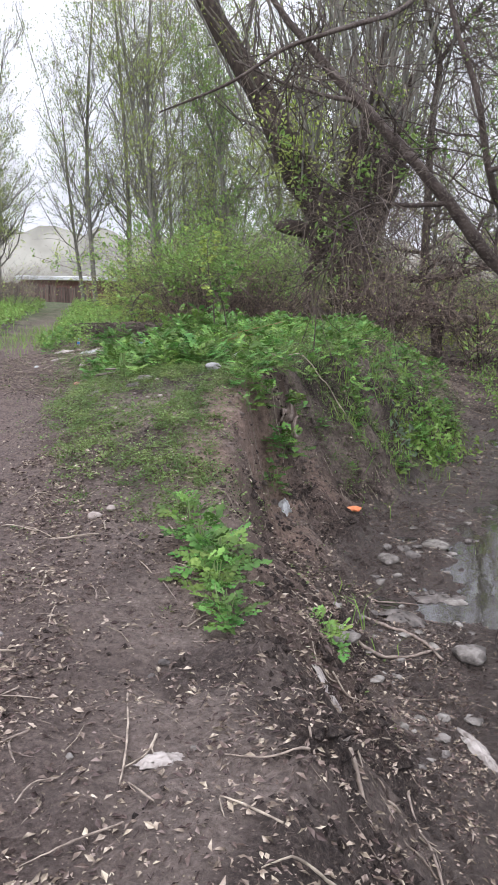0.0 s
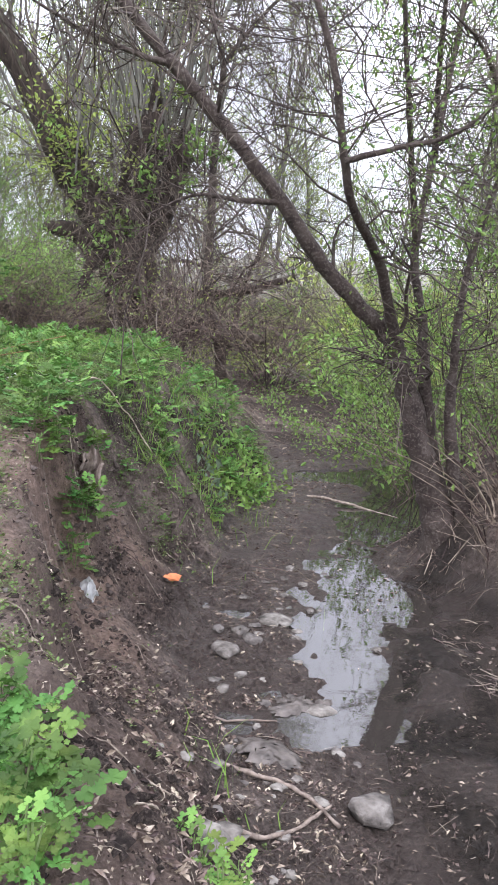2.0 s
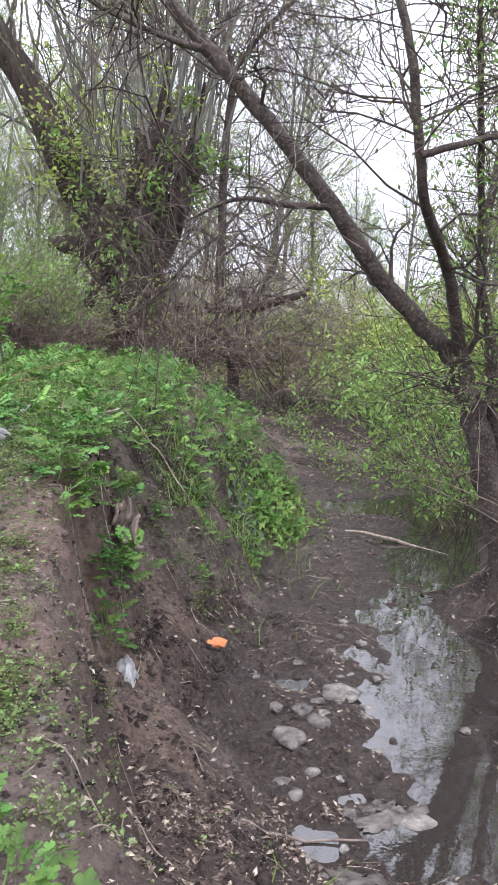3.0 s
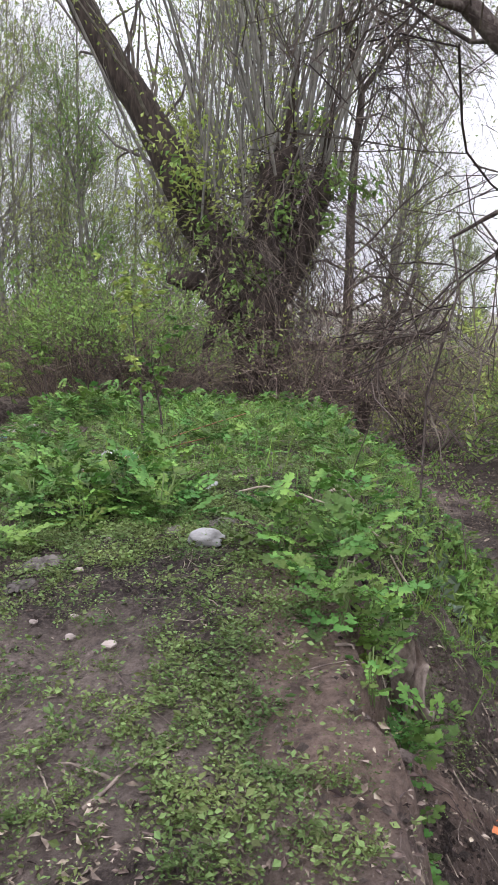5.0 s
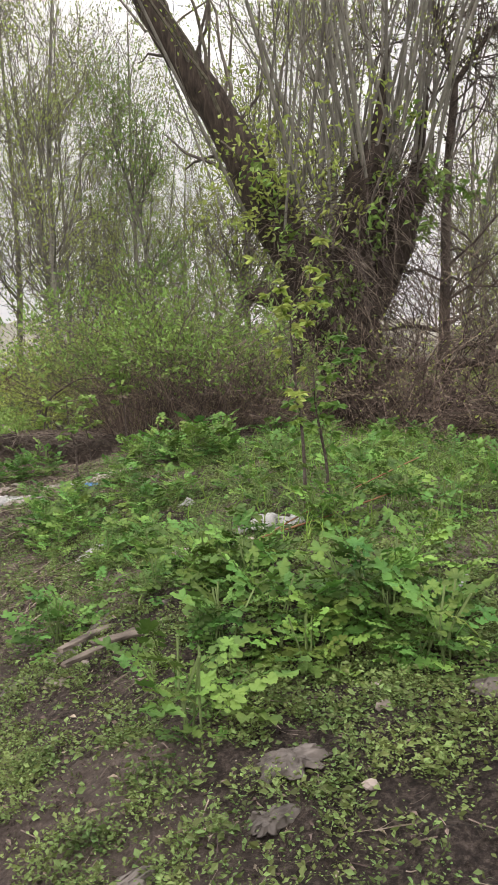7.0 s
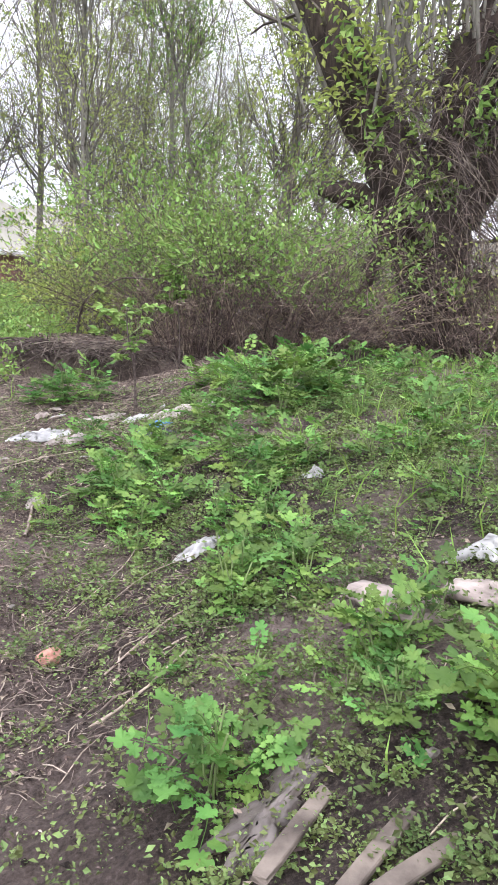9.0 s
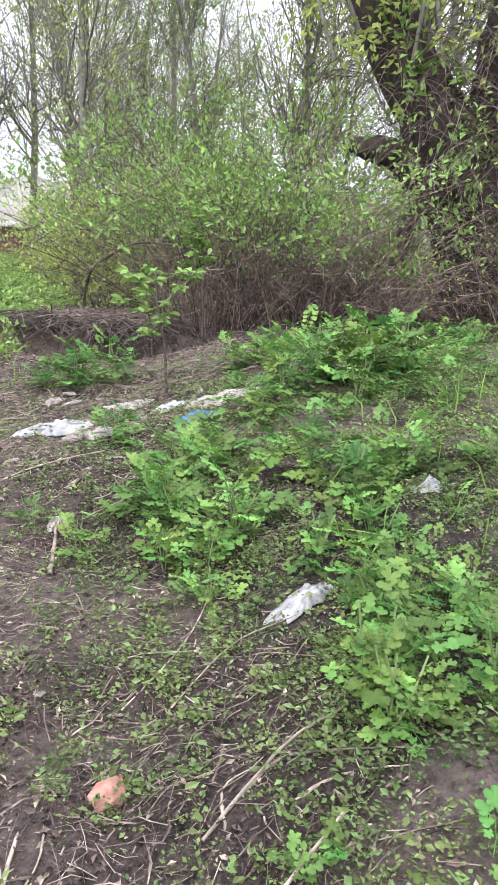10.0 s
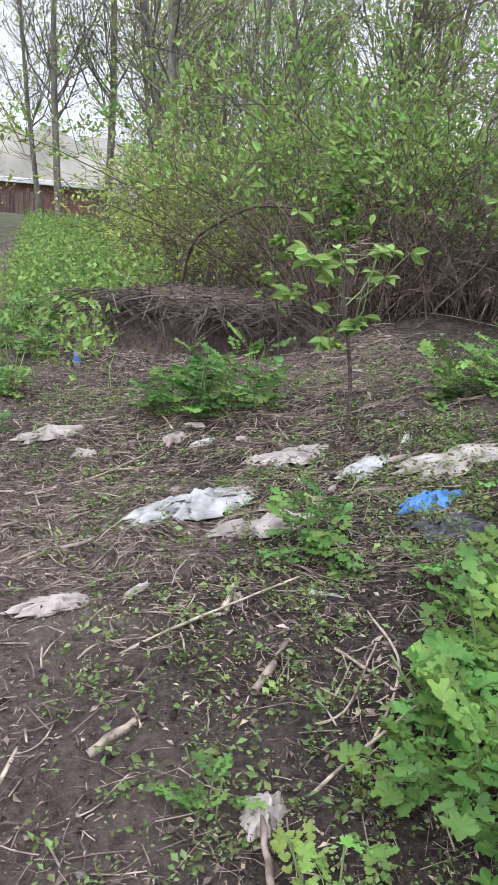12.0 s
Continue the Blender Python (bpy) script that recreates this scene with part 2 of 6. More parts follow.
# ---- the ground ----
YK = [-60, 0, 2.5, 4, 6, 7.3, 8.2, 9, 10, 11.2, 13, 15, 18, 24, 60]
XC = [1.6, 1.0, 0.75, 0.42, 0.15, 0.02, 0.22, 0.3, 0.4, 0.6, 1.0, 1.3, 1.4, 1.4, 1.4]
XT = [2.4, 1.8, 1.6, 1.35, 1.3, 1.2, 1.2, 1.4, 1.75, 2.2, 3.1, 3.4, 3.7, 3.4, 3.4]
YW = [-60, 0, 5, 6, 7, 7.7, 9, 10.3, 11.1, 12.7, 14, 60]
XW = [2.0, 1.7, 1.4, 1.64, 1.8, 2.04, 2.35, 2.8, 3.15, 4.06, 4.8, 6.0]
YR = [-60, 0, 6, 7.5, 9, 10.5, 12, 13.5, 60]
XR = [3.9, 3.8, 3.7, 3.7, 3.6, 4.0, 4.7, 6.0, 8.0]
YP = [-60, 0, 3, 6, 10, 14, 18.5, 24, 37, 62, 400]
XP = [0.6, -0.1, -0.75, -1.7, -3.15, -4.4, -6.1, -7.6, -11.2, -19.5, -120]
WATER = -1.035


def path_off(x, y):
    return x - np.interp(y, YP, XP)


def height(x, y, fine=True):
    """The lie of the land."""
    x, y = np.asarray(x, float), np.asarray(y, float)
    wob = (vnoise(x, y, 0.7, 3) - 0.5) * 0.3 + (vnoise(x, y, 0.22, 7) - 0.5) * 0.16 + (vnoise(x, y, 0.09, 8) - 0.5) * 0.06
    xc, xt = np.interp(y, YK, XC) + wob * 0.7, np.interp(y, YK, XT) + wob
    xw, xr = np.interp(y, YW, XW) + wob, np.interp(y, YR, XR)
    x0 = np.interp(y, [5, 8, 12, 16], [-1.1, -1.6, -1.9, -2.6])
    top = 0.02 + 0.57 * step(4.8, 8.3, y) * (1 - 0.25 * step(14, 20, y)) * step(x0 - 1.1, x0 + 1.0, x)
    off = path_off(x, y)
    top = top - 0.05 * np.exp(-(off / 0.7) ** 2) + 0.12 * step(0.8, 2.2, -off) * step(0, 5, y)
    top = top - 0.8 * np.exp(-((x + 3.7) / 0.75) ** 2 - ((y - 19.3) / 0.32) ** 2)
    top = top + 0.34 * step(19.5, 19.68, y + 0.12 * (x + 4)) * (1 - step(21.2, 23.6, y)) * np.exp(-((x + 4.0) / 1.25) ** 4)
    top = top - 0.7 * step(44, 60, y)
    far = step(13.6, 17, y)
    bed = -1.0 - 0.1 * step(xw - 0.3, xw + 0.5, x) - 0.05 * step(xw + 0.3, xw + 1.2, x)
    bed = bed + 0.09 * np.exp(-((x - 2.75) / 0.35) ** 2 - ((y - 7.6) / 1.1) ** 2)
    bed = bed + 0.1 * (1 - step(5.9, 6.8, y))
    xm = np.interp(y, [0, 4.5, 6.5, 8, 10.9], [1.6, 1.8, 2.0, 2.65, 4.4]) + wob
    bed = bed + 0.12 * step(xm - 0.1, xm + 0.5, x) * (1 - step(8.6, 10.2, y))
    floor = bed * (1 - far) + (-0.72 + 0.35 * step(16, 24, y) + 0.35 * step(24, 38, y)) * far
    floor = floor - 0.4 * np.exp(-((y - 13.5 - 0.15 * (x - 4)) / 0.55) ** 2) * step(3.2, 3.9, x) * (1 - step(8, 11, x)) * step(13, 14, y)
    bank = 0.75 * step(xr - 0.15, xr + 0.9, x) + 0.35 * step(xr + 0.9, xr + 4, x)
    floor = floor + bank * (1 - 0.85 * far) + 0.62 * np.exp(-((x - 3.95) / 0.5) ** 2 - ((y - 9.6) / 0.6) ** 2)
    u = (x - xc) / np.maximum(xt - xc, 0.2)
    cut = step(4.9, 6.3, y) * (1 - step(8.4, 9.6, y))
    drop = cut * (0.55 * step(-0.03, 0.27, u) + 0.45 * np.clip(u, 0, 1)) + (1 - cut) * (0.6 * step(0, 1.0, u) + 0.4 * np.clip(u, 0, 1))
    z = top * (1 - drop) + floor * drop
    z = z + (vnoise(x, y, 6, 1) - 0.5) * 0.12 * (1 - step(0, 1, u) * (1 - far))
    for cx, cy, rx, ry, dz in ((-0.95, 8.1, 0.5, 1.2, -0.16), (-1.5, 13.4, 0.6, 1.4, -0.17), (-2.75, 11.5, 0.5, 1.0, -0.1), (-1.35, 11.3, 0.5, 0.6, -0.08), (-3.35, 14.3, 0.55, 1.5, 0.08), (-3.5, 16.6, 0.6, 0.7, 0.14), (0.0, 3.6, 0.6, 1.2, -0.1)):
        z = z + dz * np.exp(-((x - cx) / rx) ** 2 - ((y - cy) / ry) ** 2)
    near = 1 - step(25, 60, np.hypot(x, y - 8))
    z = z + near * ((vnoise(x, y, 0.9, 2) - 0.5) * 0.07 + (vnoise(x, y, 0.28, 4) - 0.5) * (0.05 + 0.07 * step(-0.1, 0.1, u) * (1 - step(0.8, 1.1, u))))
    if fine:
        z = z + near * ((vnoise(x, y, 0.13, 5) - 0.5) * 0.045 + (vnoise(x, y, 0.06, 6) - 0.5) * 0.026)
    return z


def ground_z(x, y):
    return float(height(np.array([x]), np.array([y]))[0])


def axis(lo, hi, s, reach):
    mid = np.arange(lo, hi + s / 2, s)
    out, d = [], s
    while (sum(out) if out else 0) < reach:
        d *= 1.13
        out.append(d)
    c = np.cumsum(out)
    return np.concatenate([(lo - c)[::-1], mid, hi + c])


gx, gy = axis(-5.2, 4.8, 0.05, 600), axis(1.4, 20.4, 0.05, 700)
X, Y = np.meshgrid(gx, gy)
Z = height(X, Y)
nx, ny = len(gx), len(gy)
idx = np.arange(nx * ny).reshape(ny, nx)
ground_soup = Soup().add(np.stack([X, Y, Z], -1), np.stack([idx[:-1, :-1], idx[:-1, 1:], idx[1:, 1:], idx[1:, :-1]], -1).reshape(-1, 4))


def ground_material():
    """Soil: trodden earth, loam, wet mud low down, thin green away from the path."""
    m = bpy.data.materials.new("soil")
    m.use_nodes = True
    n, l = m.node_tree.nodes, m.node_tree.links
    b = n["Principled BSDF"]
    geo = n.new("ShaderNodeNewGeometry")
    sep = n.new("ShaderNodeSeparateXYZ")
    l.new(geo.outputs["Position"], sep.inputs[0])

    def noise_tex(scale, detail=8, rough=0.6):
        t = n.new("ShaderNodeTexNoise")
        t.inputs["Scale"].default_value, t.inputs["Detail"].default_value, t.inputs["Roughness"].default_value = scale, detail, rough
        l.new(geo.outputs["Position"], t.inputs["Vector"])
        return t.outputs["Fac"]

    def ramp_of(value, stops):
        r = n.new("ShaderNodeValToRGB")
        el = r.color_ramp.elements
        while len(el) < len(stops):
            el.new(0.5)
        for i, (p, c) in enumerate(stops):
            el[i].position, el[i].color = p, (*c, 1)
        l.new(value, r.inputs[0])
        return r.outputs[0]

    def mix(fac, a, c):
        x = n.new("ShaderNodeMix")
        x.data_type = "RGBA"
        l.new(fac, x.inputs[0])
        l.new(a, x.inputs[6])
        l.new(c, x.inputs[7])
        return x.outputs[2]

    def span(value, a, c, lo=0.0, hi=1.0):
        x = n.new("ShaderNodeMapRange")
        x.inputs[1].default_value, x.inputs[2].default_value, x.inputs[3].default_value, x.inputs[4].default_value = a, c, lo, hi
        l.new(value, x.inputs[0])
        return x.outputs[0]

    loam = ramp_of(noise_tex(38, 12, 0.8), [(0.37, (0.011, 0.008, 0.007)), (0.5, (0.052, 0.038, 0.032)), (0.66, (0.18, 0.143, 0.121))])
    clay = ramp_of(noise_tex(26, 12, 0.78), [(0.35, (0.075, 0.056, 0.046)), (0.65, (0.36, 0.29, 0.25))])
    mud = ramp_of(noise_tex(30, 12, 0.78), [(0.35, (0.028, 0.021, 0.018)), (0.65, (0.17, 0.136, 0.118))])
    green = ramp_of(noise_tex(3), [(0.3, (0.06, 0.09, 0.035)), (0.7, (0.15, 0.2, 0.075))])
    red = ramp_of(noise_tex(22, 12, 0.78), [(0.35, (0.1, 0.067, 0.051)), (0.65, (0.4, 0.285, 0.225))])
    trod = ramp_of(noise_tex(34, 12, 0.8), [(0.36, (0.042, 0.03, 0.026)), (0.64, (0.31, 0.237, 0.205))])
    colour = mix(span(noise_tex(0.9, 5), 0.5, 0.64), loam, clay)

    def laid(name):
        x = n.new("ShaderNodeAttribute")
        x.attribute_name = name
        return x.outputs["Fac"]

    colour = mix(laid("crust"), colour, clay)
    colour = mix(laid("red_clay"), colour, red)
    grain = span(noise_tex(60, 6, 0.7), 0.55, 0.72, 0, 0.45)
    pale = n.new("ShaderNodeRGB")
    pale.outputs[0].default_value = (0.27, 0.22, 0.18, 1)
    colour = mix(grain, colour, pale.outputs[0])
    dark = n.new("ShaderNodeRGB")
    dark.outputs[0].default_value = (0.028, 0.021, 0.018, 1)
    colour = mix(span(noise_tex(8, 9, 0.7), 0.52, 0.7, 0, 0.6), colour, dark.outputs[0])
    low = n.new("ShaderNodeMath")
    low.operation = "MULTIPLY_ADD"
    low.inputs[1].default_value = 0.35
    l.new(noise_tex(2.5), low.inputs[0])
    l.new(sep.outputs["Z"], low.inputs[2])
    wet = span(low.outputs[0], -0.62, -0.8)
    colour = mix(wet, colour, mud)
    dist = n.new("ShaderNodeVectorMath")
    dist.operation = "DISTANCE"
    dist.inputs[1].default_value = (-1, 8, 0)
    l.new(geo.outputs["Position"], dist.inputs[0])
    colour = mix(span(dist.outputs["Value"], 15, 32, 0, 0.8), colour, green)
    colour = mix(laid("trodden"), colour, trod)
    # wet mud bar, coloured darker still to stand for canopy blocking reflected sky
    shaded_silt = ramp_of(noise_tex(24, 12, 0.75), [(0.35, (0.012, 0.01, 0.008)), (0.65, (0.062, 0.05, 0.042))])
    colour = mix(laid("shaded_silt"), colour, shaded_silt)
    l.new(colour, b.inputs["Base Color"])
    gloss = n.new("ShaderNodeMath")
    gloss.operation = "MULTIPLY_ADD"
    gloss.inputs[1].default_value = -0.14
    l.new(laid("shaded_silt"), gloss.inputs[0])
    l.new(span(wet, 0, 1, 0.95, 0.34), gloss.inputs[2])
    l.new(gloss.outputs[0], b.inputs["Roughness"])
    b.inputs["Specular IOR Level"].default_value = 0.3
    h1 = n.new("ShaderNodeBump")
    h1.inputs["Strength"].default_value, h1.inputs["Distance"].default_value = 1.0, 0.05
    l.new(noise_tex(55, 10, 0.75), h1.inputs["Height"])
    l.new(h1.outputs[0], b.inputs["Normal"])
    return m


soil = ground_material()
ground = new("ground", ground_soup.mesh("ground", soil, True))


def lay(name, value):
    """A patch of another earth, stored on the ground's points."""
    at = ground.data.attributes.new(name, "FLOAT", "POINT")
    at.data.foreach_set("value", np.clip(value, 0, 1).ravel().astype(np.float32))


edge = X - np.interp(Y, YK, XC)
lay("trodden", 0.85 * np.exp(-(path_off(X, Y) / (0.95 - 0.4 * step(13, 20, Y))) ** 2) * (1 - 0.5 * step(24, 34, Y)))
lay("crust", 0.9 * np.exp(-((X + 4.1) / 1.4) ** 2 - ((Y - 20.9) / 1.1) ** 2) + 1.2 * np.exp(-((edge + 0.3) / 0.42) ** 2 - ((Y - 3.0) / 1.8) ** 2) * step(0.3, 0.6, vnoise(X, Y, 0.35, 40)) + 0.7 * np.exp(-((X + 0.4) / 0.4) ** 2 - ((Y - 5.2) / 0.8) ** 2) + 0.8 * np.exp(-((edge + 0.15) / 0.28) ** 2) * step(4.8, 5.6, Y) * (1 - step(8.0, 8.8, Y)))
lay("red_clay", step(-0.6, -0.2, edge) * (1 - step(0.5, 0.9, edge)) * step(3.6, 5.0, Y) * (1 - step(8.6, 9.4, Y)) * (0.3 + 0.5 * step(0.35, 0.6, vnoise(X, Y, 0.5, 41))))
# wet mud right of the water, with the canopy's shade in its colour
lay("shaded_silt", step(-0.1, 0.35, X - np.interp(Y, [0, 4.5, 6.5, 8, 10.9], [1.55, 1.75, 1.95, 2.6, 4.2]) + 0.3 * (vnoise(X, Y, 0.4, 46) - 0.5)) * (1 - step(3.6, 4.2, X)) * (1 - step(9.0, 10.5, Y)) * (0.45 + 0.55 * step(0.25, 0.6, vnoise(X, Y, 0.25, 47))))
tagged(ground, "uneven bare brown earth with a trodden path and a muddy cut bank", "ground", kind="structure")


def water_material():
    m = bpy.data.materials.new("still_water")
    m.use_nodes = True
    n, l = m.node_tree.nodes, m.node_tree.links
    b = n["Principled BSDF"]
    b.inputs["Base Color"].default_value = (0.035, 0.03, 0.026, 1)
    b.inputs["Roughness"].default_value = 0.03
    b.inputs["IOR"].default_value = 1.6
    b.inputs["Specular IOR Level"].default_value = 1.0
    geo = n.new("ShaderNodeNewGeometry")
    t = n.new("ShaderNodeTexNoise")
    t.inputs["Scale"].default_value, t.inputs["Detail"].default_value = 7, 3
    l.new(geo.outputs["Position"], t.inputs["Vector"])
    bp = n.new("ShaderNodeBump")
    bp.inputs["Strength"].default_value, bp.inputs["Distance"].default_value = 0.05, 0.02
    l.new(t.outputs["Fac"], bp.inputs["Height"])
    l.new(bp.outputs[0], b.inputs["Normal"])
    return m


wx, wy = np.linspace(0.9, 10, 40), np.linspace(-20, 15.2, 120)
WX, WY = np.meshgrid(wx, wy)
wi = np.arange(40 * 120).reshape(120, 40)
water_soup = Soup().add(np.stack([WX, WY, np.full_like(WX, WATER)], -1), np.stack([wi[:-1, :-1], wi[:-1, 1:], wi[1:, 1:], wi[1:, :-1]], -1).reshape(-1, 4))
water = new("water", water_soup.mesh("water", water_material(), True))
tagged(water, "shallow still brown stream water reflecting the pale sky", "water", kind="structure")


# ---- trees ----
def willow():
    root = tagged(new("willow_tree"), "huge old pollarded willow with dark split trunk and upright shoots", "tree")
    root.location = (1.15, 22.0, ground_z(1.15, 22.0) - 0.15)
    o = np.array(root.location)
    limbs = []

    def limb(name, pts, rad, sides, rough, label=""):
        p = spline(np.array(pts) - o, 6)
        r = np.interp(np.linspace(0, 1, len(p)), np.linspace(0, 1, len(rad)), rad)
        limbs.append((p, r))
        return part(name, Soup().tubes(p, r, sides, rough), bark_willow, root, label, True)

    limb("trunk", [(1.45, 22.0, 0.1), (1.38, 22.0, 0.8), (1.27, 22.0, 1.6), (1.15, 22.0, 2.4), (1.05, 22.0, 3.1)], [0.78, 0.58, 0.56, 0.64, 0.5], 22, 0.3, "dark furrowed trunk")
    limb("limb", [(1.0, 22.0, 2.5), (0.55, 22.05, 3.25), (0.0, 22.1, 4.0), (-0.5, 22.2, 4.9), (-1.1, 22.3, 6.0), (-1.9, 22.4, 7.2), (-2.7, 22.5, 8.6), (-3.6, 22.6, 11)],
         [0.6, 0.5, 0.44, 0.4, 0.33, 0.29, 0.26, 0.15], 14, 0.15)
    limb("limb", [(1.25, 22.0, 2.4), (1.35, 21.9, 3.4), (1.45, 21.9, 4.3), (1.55, 21.9, 5.0), (1.7, 21.9, 5.6), (1.75, 21.9, 6.3), (1.85, 21.9, 7.4)], [0.5, 0.4, 0.46, 0.42, 0.2, 0.09, 0.03], 14, 0.25)
    limb("limb", [(1.5, 21.9, 2.6), (2.0, 21.8, 3.5), (2.3, 21.7, 4.6), (2.4, 21.7, 5.2), (2.55, 21.7, 6.4)], [0.4, 0.3, 0.27, 0.11, 0.03], 12, 0.2)
    limb("limb", [(0.7, 22.1, 2.2), (0.1, 22.0, 2.7), (-0.3, 21.9, 2.8), (-0.7, 21.9, 2.85)], [0.35, 0.22, 0.2, 0.1], 10, 0.2)
    limb("limb", [(0.2, 21.9, 0.1), (0.15, 21.9, 1.0), (0.3, 21.9, 1.9), (0.75, 22, 2.6)], [0.16, 0.12, 0.13, 0.2], 9, 0.2)
    limb("root", [(1.4, 22, 0.35), (0.5, 21.6, 0.3), (0.05, 21.2, 0.2)], [0.5, 0.3, 0.08], 10, 0.2)
    # upright shoots from the pollard heads
    heads = [(1.6, 21.9, 5.3, 0.5, 34), (2.35, 21.7, 5.0, 0.35, 16), (0.0, 22.1, 4.3, 0.35, 10), (0.8, 22, 4.2, 0.5, 10)]
    base, dirs = [], []
    for hx, hy, hz, s, c in heads:
        q = rng.normal(size=(c, 3)) * [s, s, 0.25] + [hx, hy, hz]
        base.append(q)
        dirs.append(unit((q - [hx, hy, hz]) * [0.45, 0.45, 0] + [0, 0, 1] + rng.normal(size=(c, 3)) * 0.08))
    base, dirs = np.concatenate(base), np.concatenate(dirs)
    q = np.linspace(0, 1, 6)
    L = (5.5 + 4.5 * rng.random(len(base)))[:, None, None]
    shoots = base[:, None] + dirs[:, None] * L * q[None, :, None] + rng.normal(size=(len(base), 1, 3)) * [0.5, 0.5, 0] * (q ** 2)[None, :, None] - o
    r = (0.02 + 0.026 * rng.random(len(base)))[:, None] * np.linspace(1, 0.3, 6)[None]
    for i in range(len(shoots)):
        part("shoot", Soup().tubes(shoots[i], r[i], 5), bark_shoot, root, "straight grey upright shoot", True)
    lp, lr = limbs[1]
    t0, r0 = sprout(lp, lr, 45, 45, 2.6, 0.25, 0.35, 1, 5, 0.13)
    t1, r1 = sprout(shoots, r, 320, 30, 1.8, 0.1, 0.25, 1, 4, 0.4)
    t2, r2 = sprout(t1, np.maximum(r1, 0.008), 900, 38, 0.8, 0, 0.2, 1, 3, 0.6)
    part("twigwork", Soup().tubes(t0, r0, 4).tubes(t1, np.maximum(r1, 0.007), 3).tubes(t2, np.maximum(r2, 0.005), 3), twig_grey, root)
    # dry hanging tangle on trunk and limbs
    allp = np.concatenate([l[0][:18] for l in limbs[:4]])
    heap = np.array([(1.6, 21.8, 5.0), (1.9, 21.7, 4.6), (2.3, 21.6, 4.9), (1.3, 21.7, 4.2), (1.0, 21.6, 3.2), (0.2, 21.8, 3.9)]) - o
    allp = np.concatenate([allp, np.repeat(heap, 7, 0)])
    n = 1700
    s = allp[rng.integers(0, len(allp), n)] + rng.normal(size=(n, 3)) * [0.42, 0.35, 0.32]
    d = unit(rng.normal(size=(n, 3)) * [0.9, 0.7, 0.45] + [0.1, -0.4, 0.3])
    ln = (0.4 + 1.1 * rng.random(n))[:, None, None]
    q = np.linspace(0, 1, 5)
    hang = s[:, None] + d[:, None] * ln * q[None, :, None] + np.array([0, 0, -0.75]) * ln * (q ** 2)[None, :, None]
    part("dry_tangle", Soup().tubes(hang, 0.007 * np.linspace(1, 0.5, 5)[None] * np.ones((n, 1)), 3), twig_brown, root, "brown dry hanging twigs")
    s2 = Soup()
    leafy(s2, t1, 2600, 0.07, 0.05)
    leafy(s2, t2, 4200, 0.06, 0.04)
    leafy(s2, t0, 900, 0.08, 0.1)
    part("crown", s2, leaf_young, root, "sparse yellow-green spring leaves")
    s3 = Soup()
    for _ in range(34):
        c = allp[rng.integers(4, len(allp))] + rng.normal(size=3) * [0.55, 0.3, 0.35] + [0, -0.35, 0]
        s3.leaves(c + rng.normal(size=(26, 3)) * 0.13, rng.normal(size=(26, 3)) + [0, -0.4, 0.2], 0.13 + 0.08 * rng.random(26), 0.5)
    part("leaf_tuft", s3, leaf_shrub, root, "green leaf tufts on the trunk")
    s4 = Soup()
    for hx, hy, hz, c in ((-0.35, 21.6, 4.9, 36), (0.45, 21.5, 4.7, 20), (1.4, 21.4, 5.9, 10)):
        for _ in range(c):
            k = np.array([hx, hy, hz]) + rng.normal(size=3) * [0.6, 0.4, 0.6] - o
            s4.leaves(k + rng.normal(size=(14, 3)) * 0.15, rng.normal(size=(14, 3)) + [0, -0.3, 0], 0.1 + 0.06 * rng.random(14), 0.5)
    part("leaf_tuft", s4, leaf_young, root, "bright yellow-green new leaves")


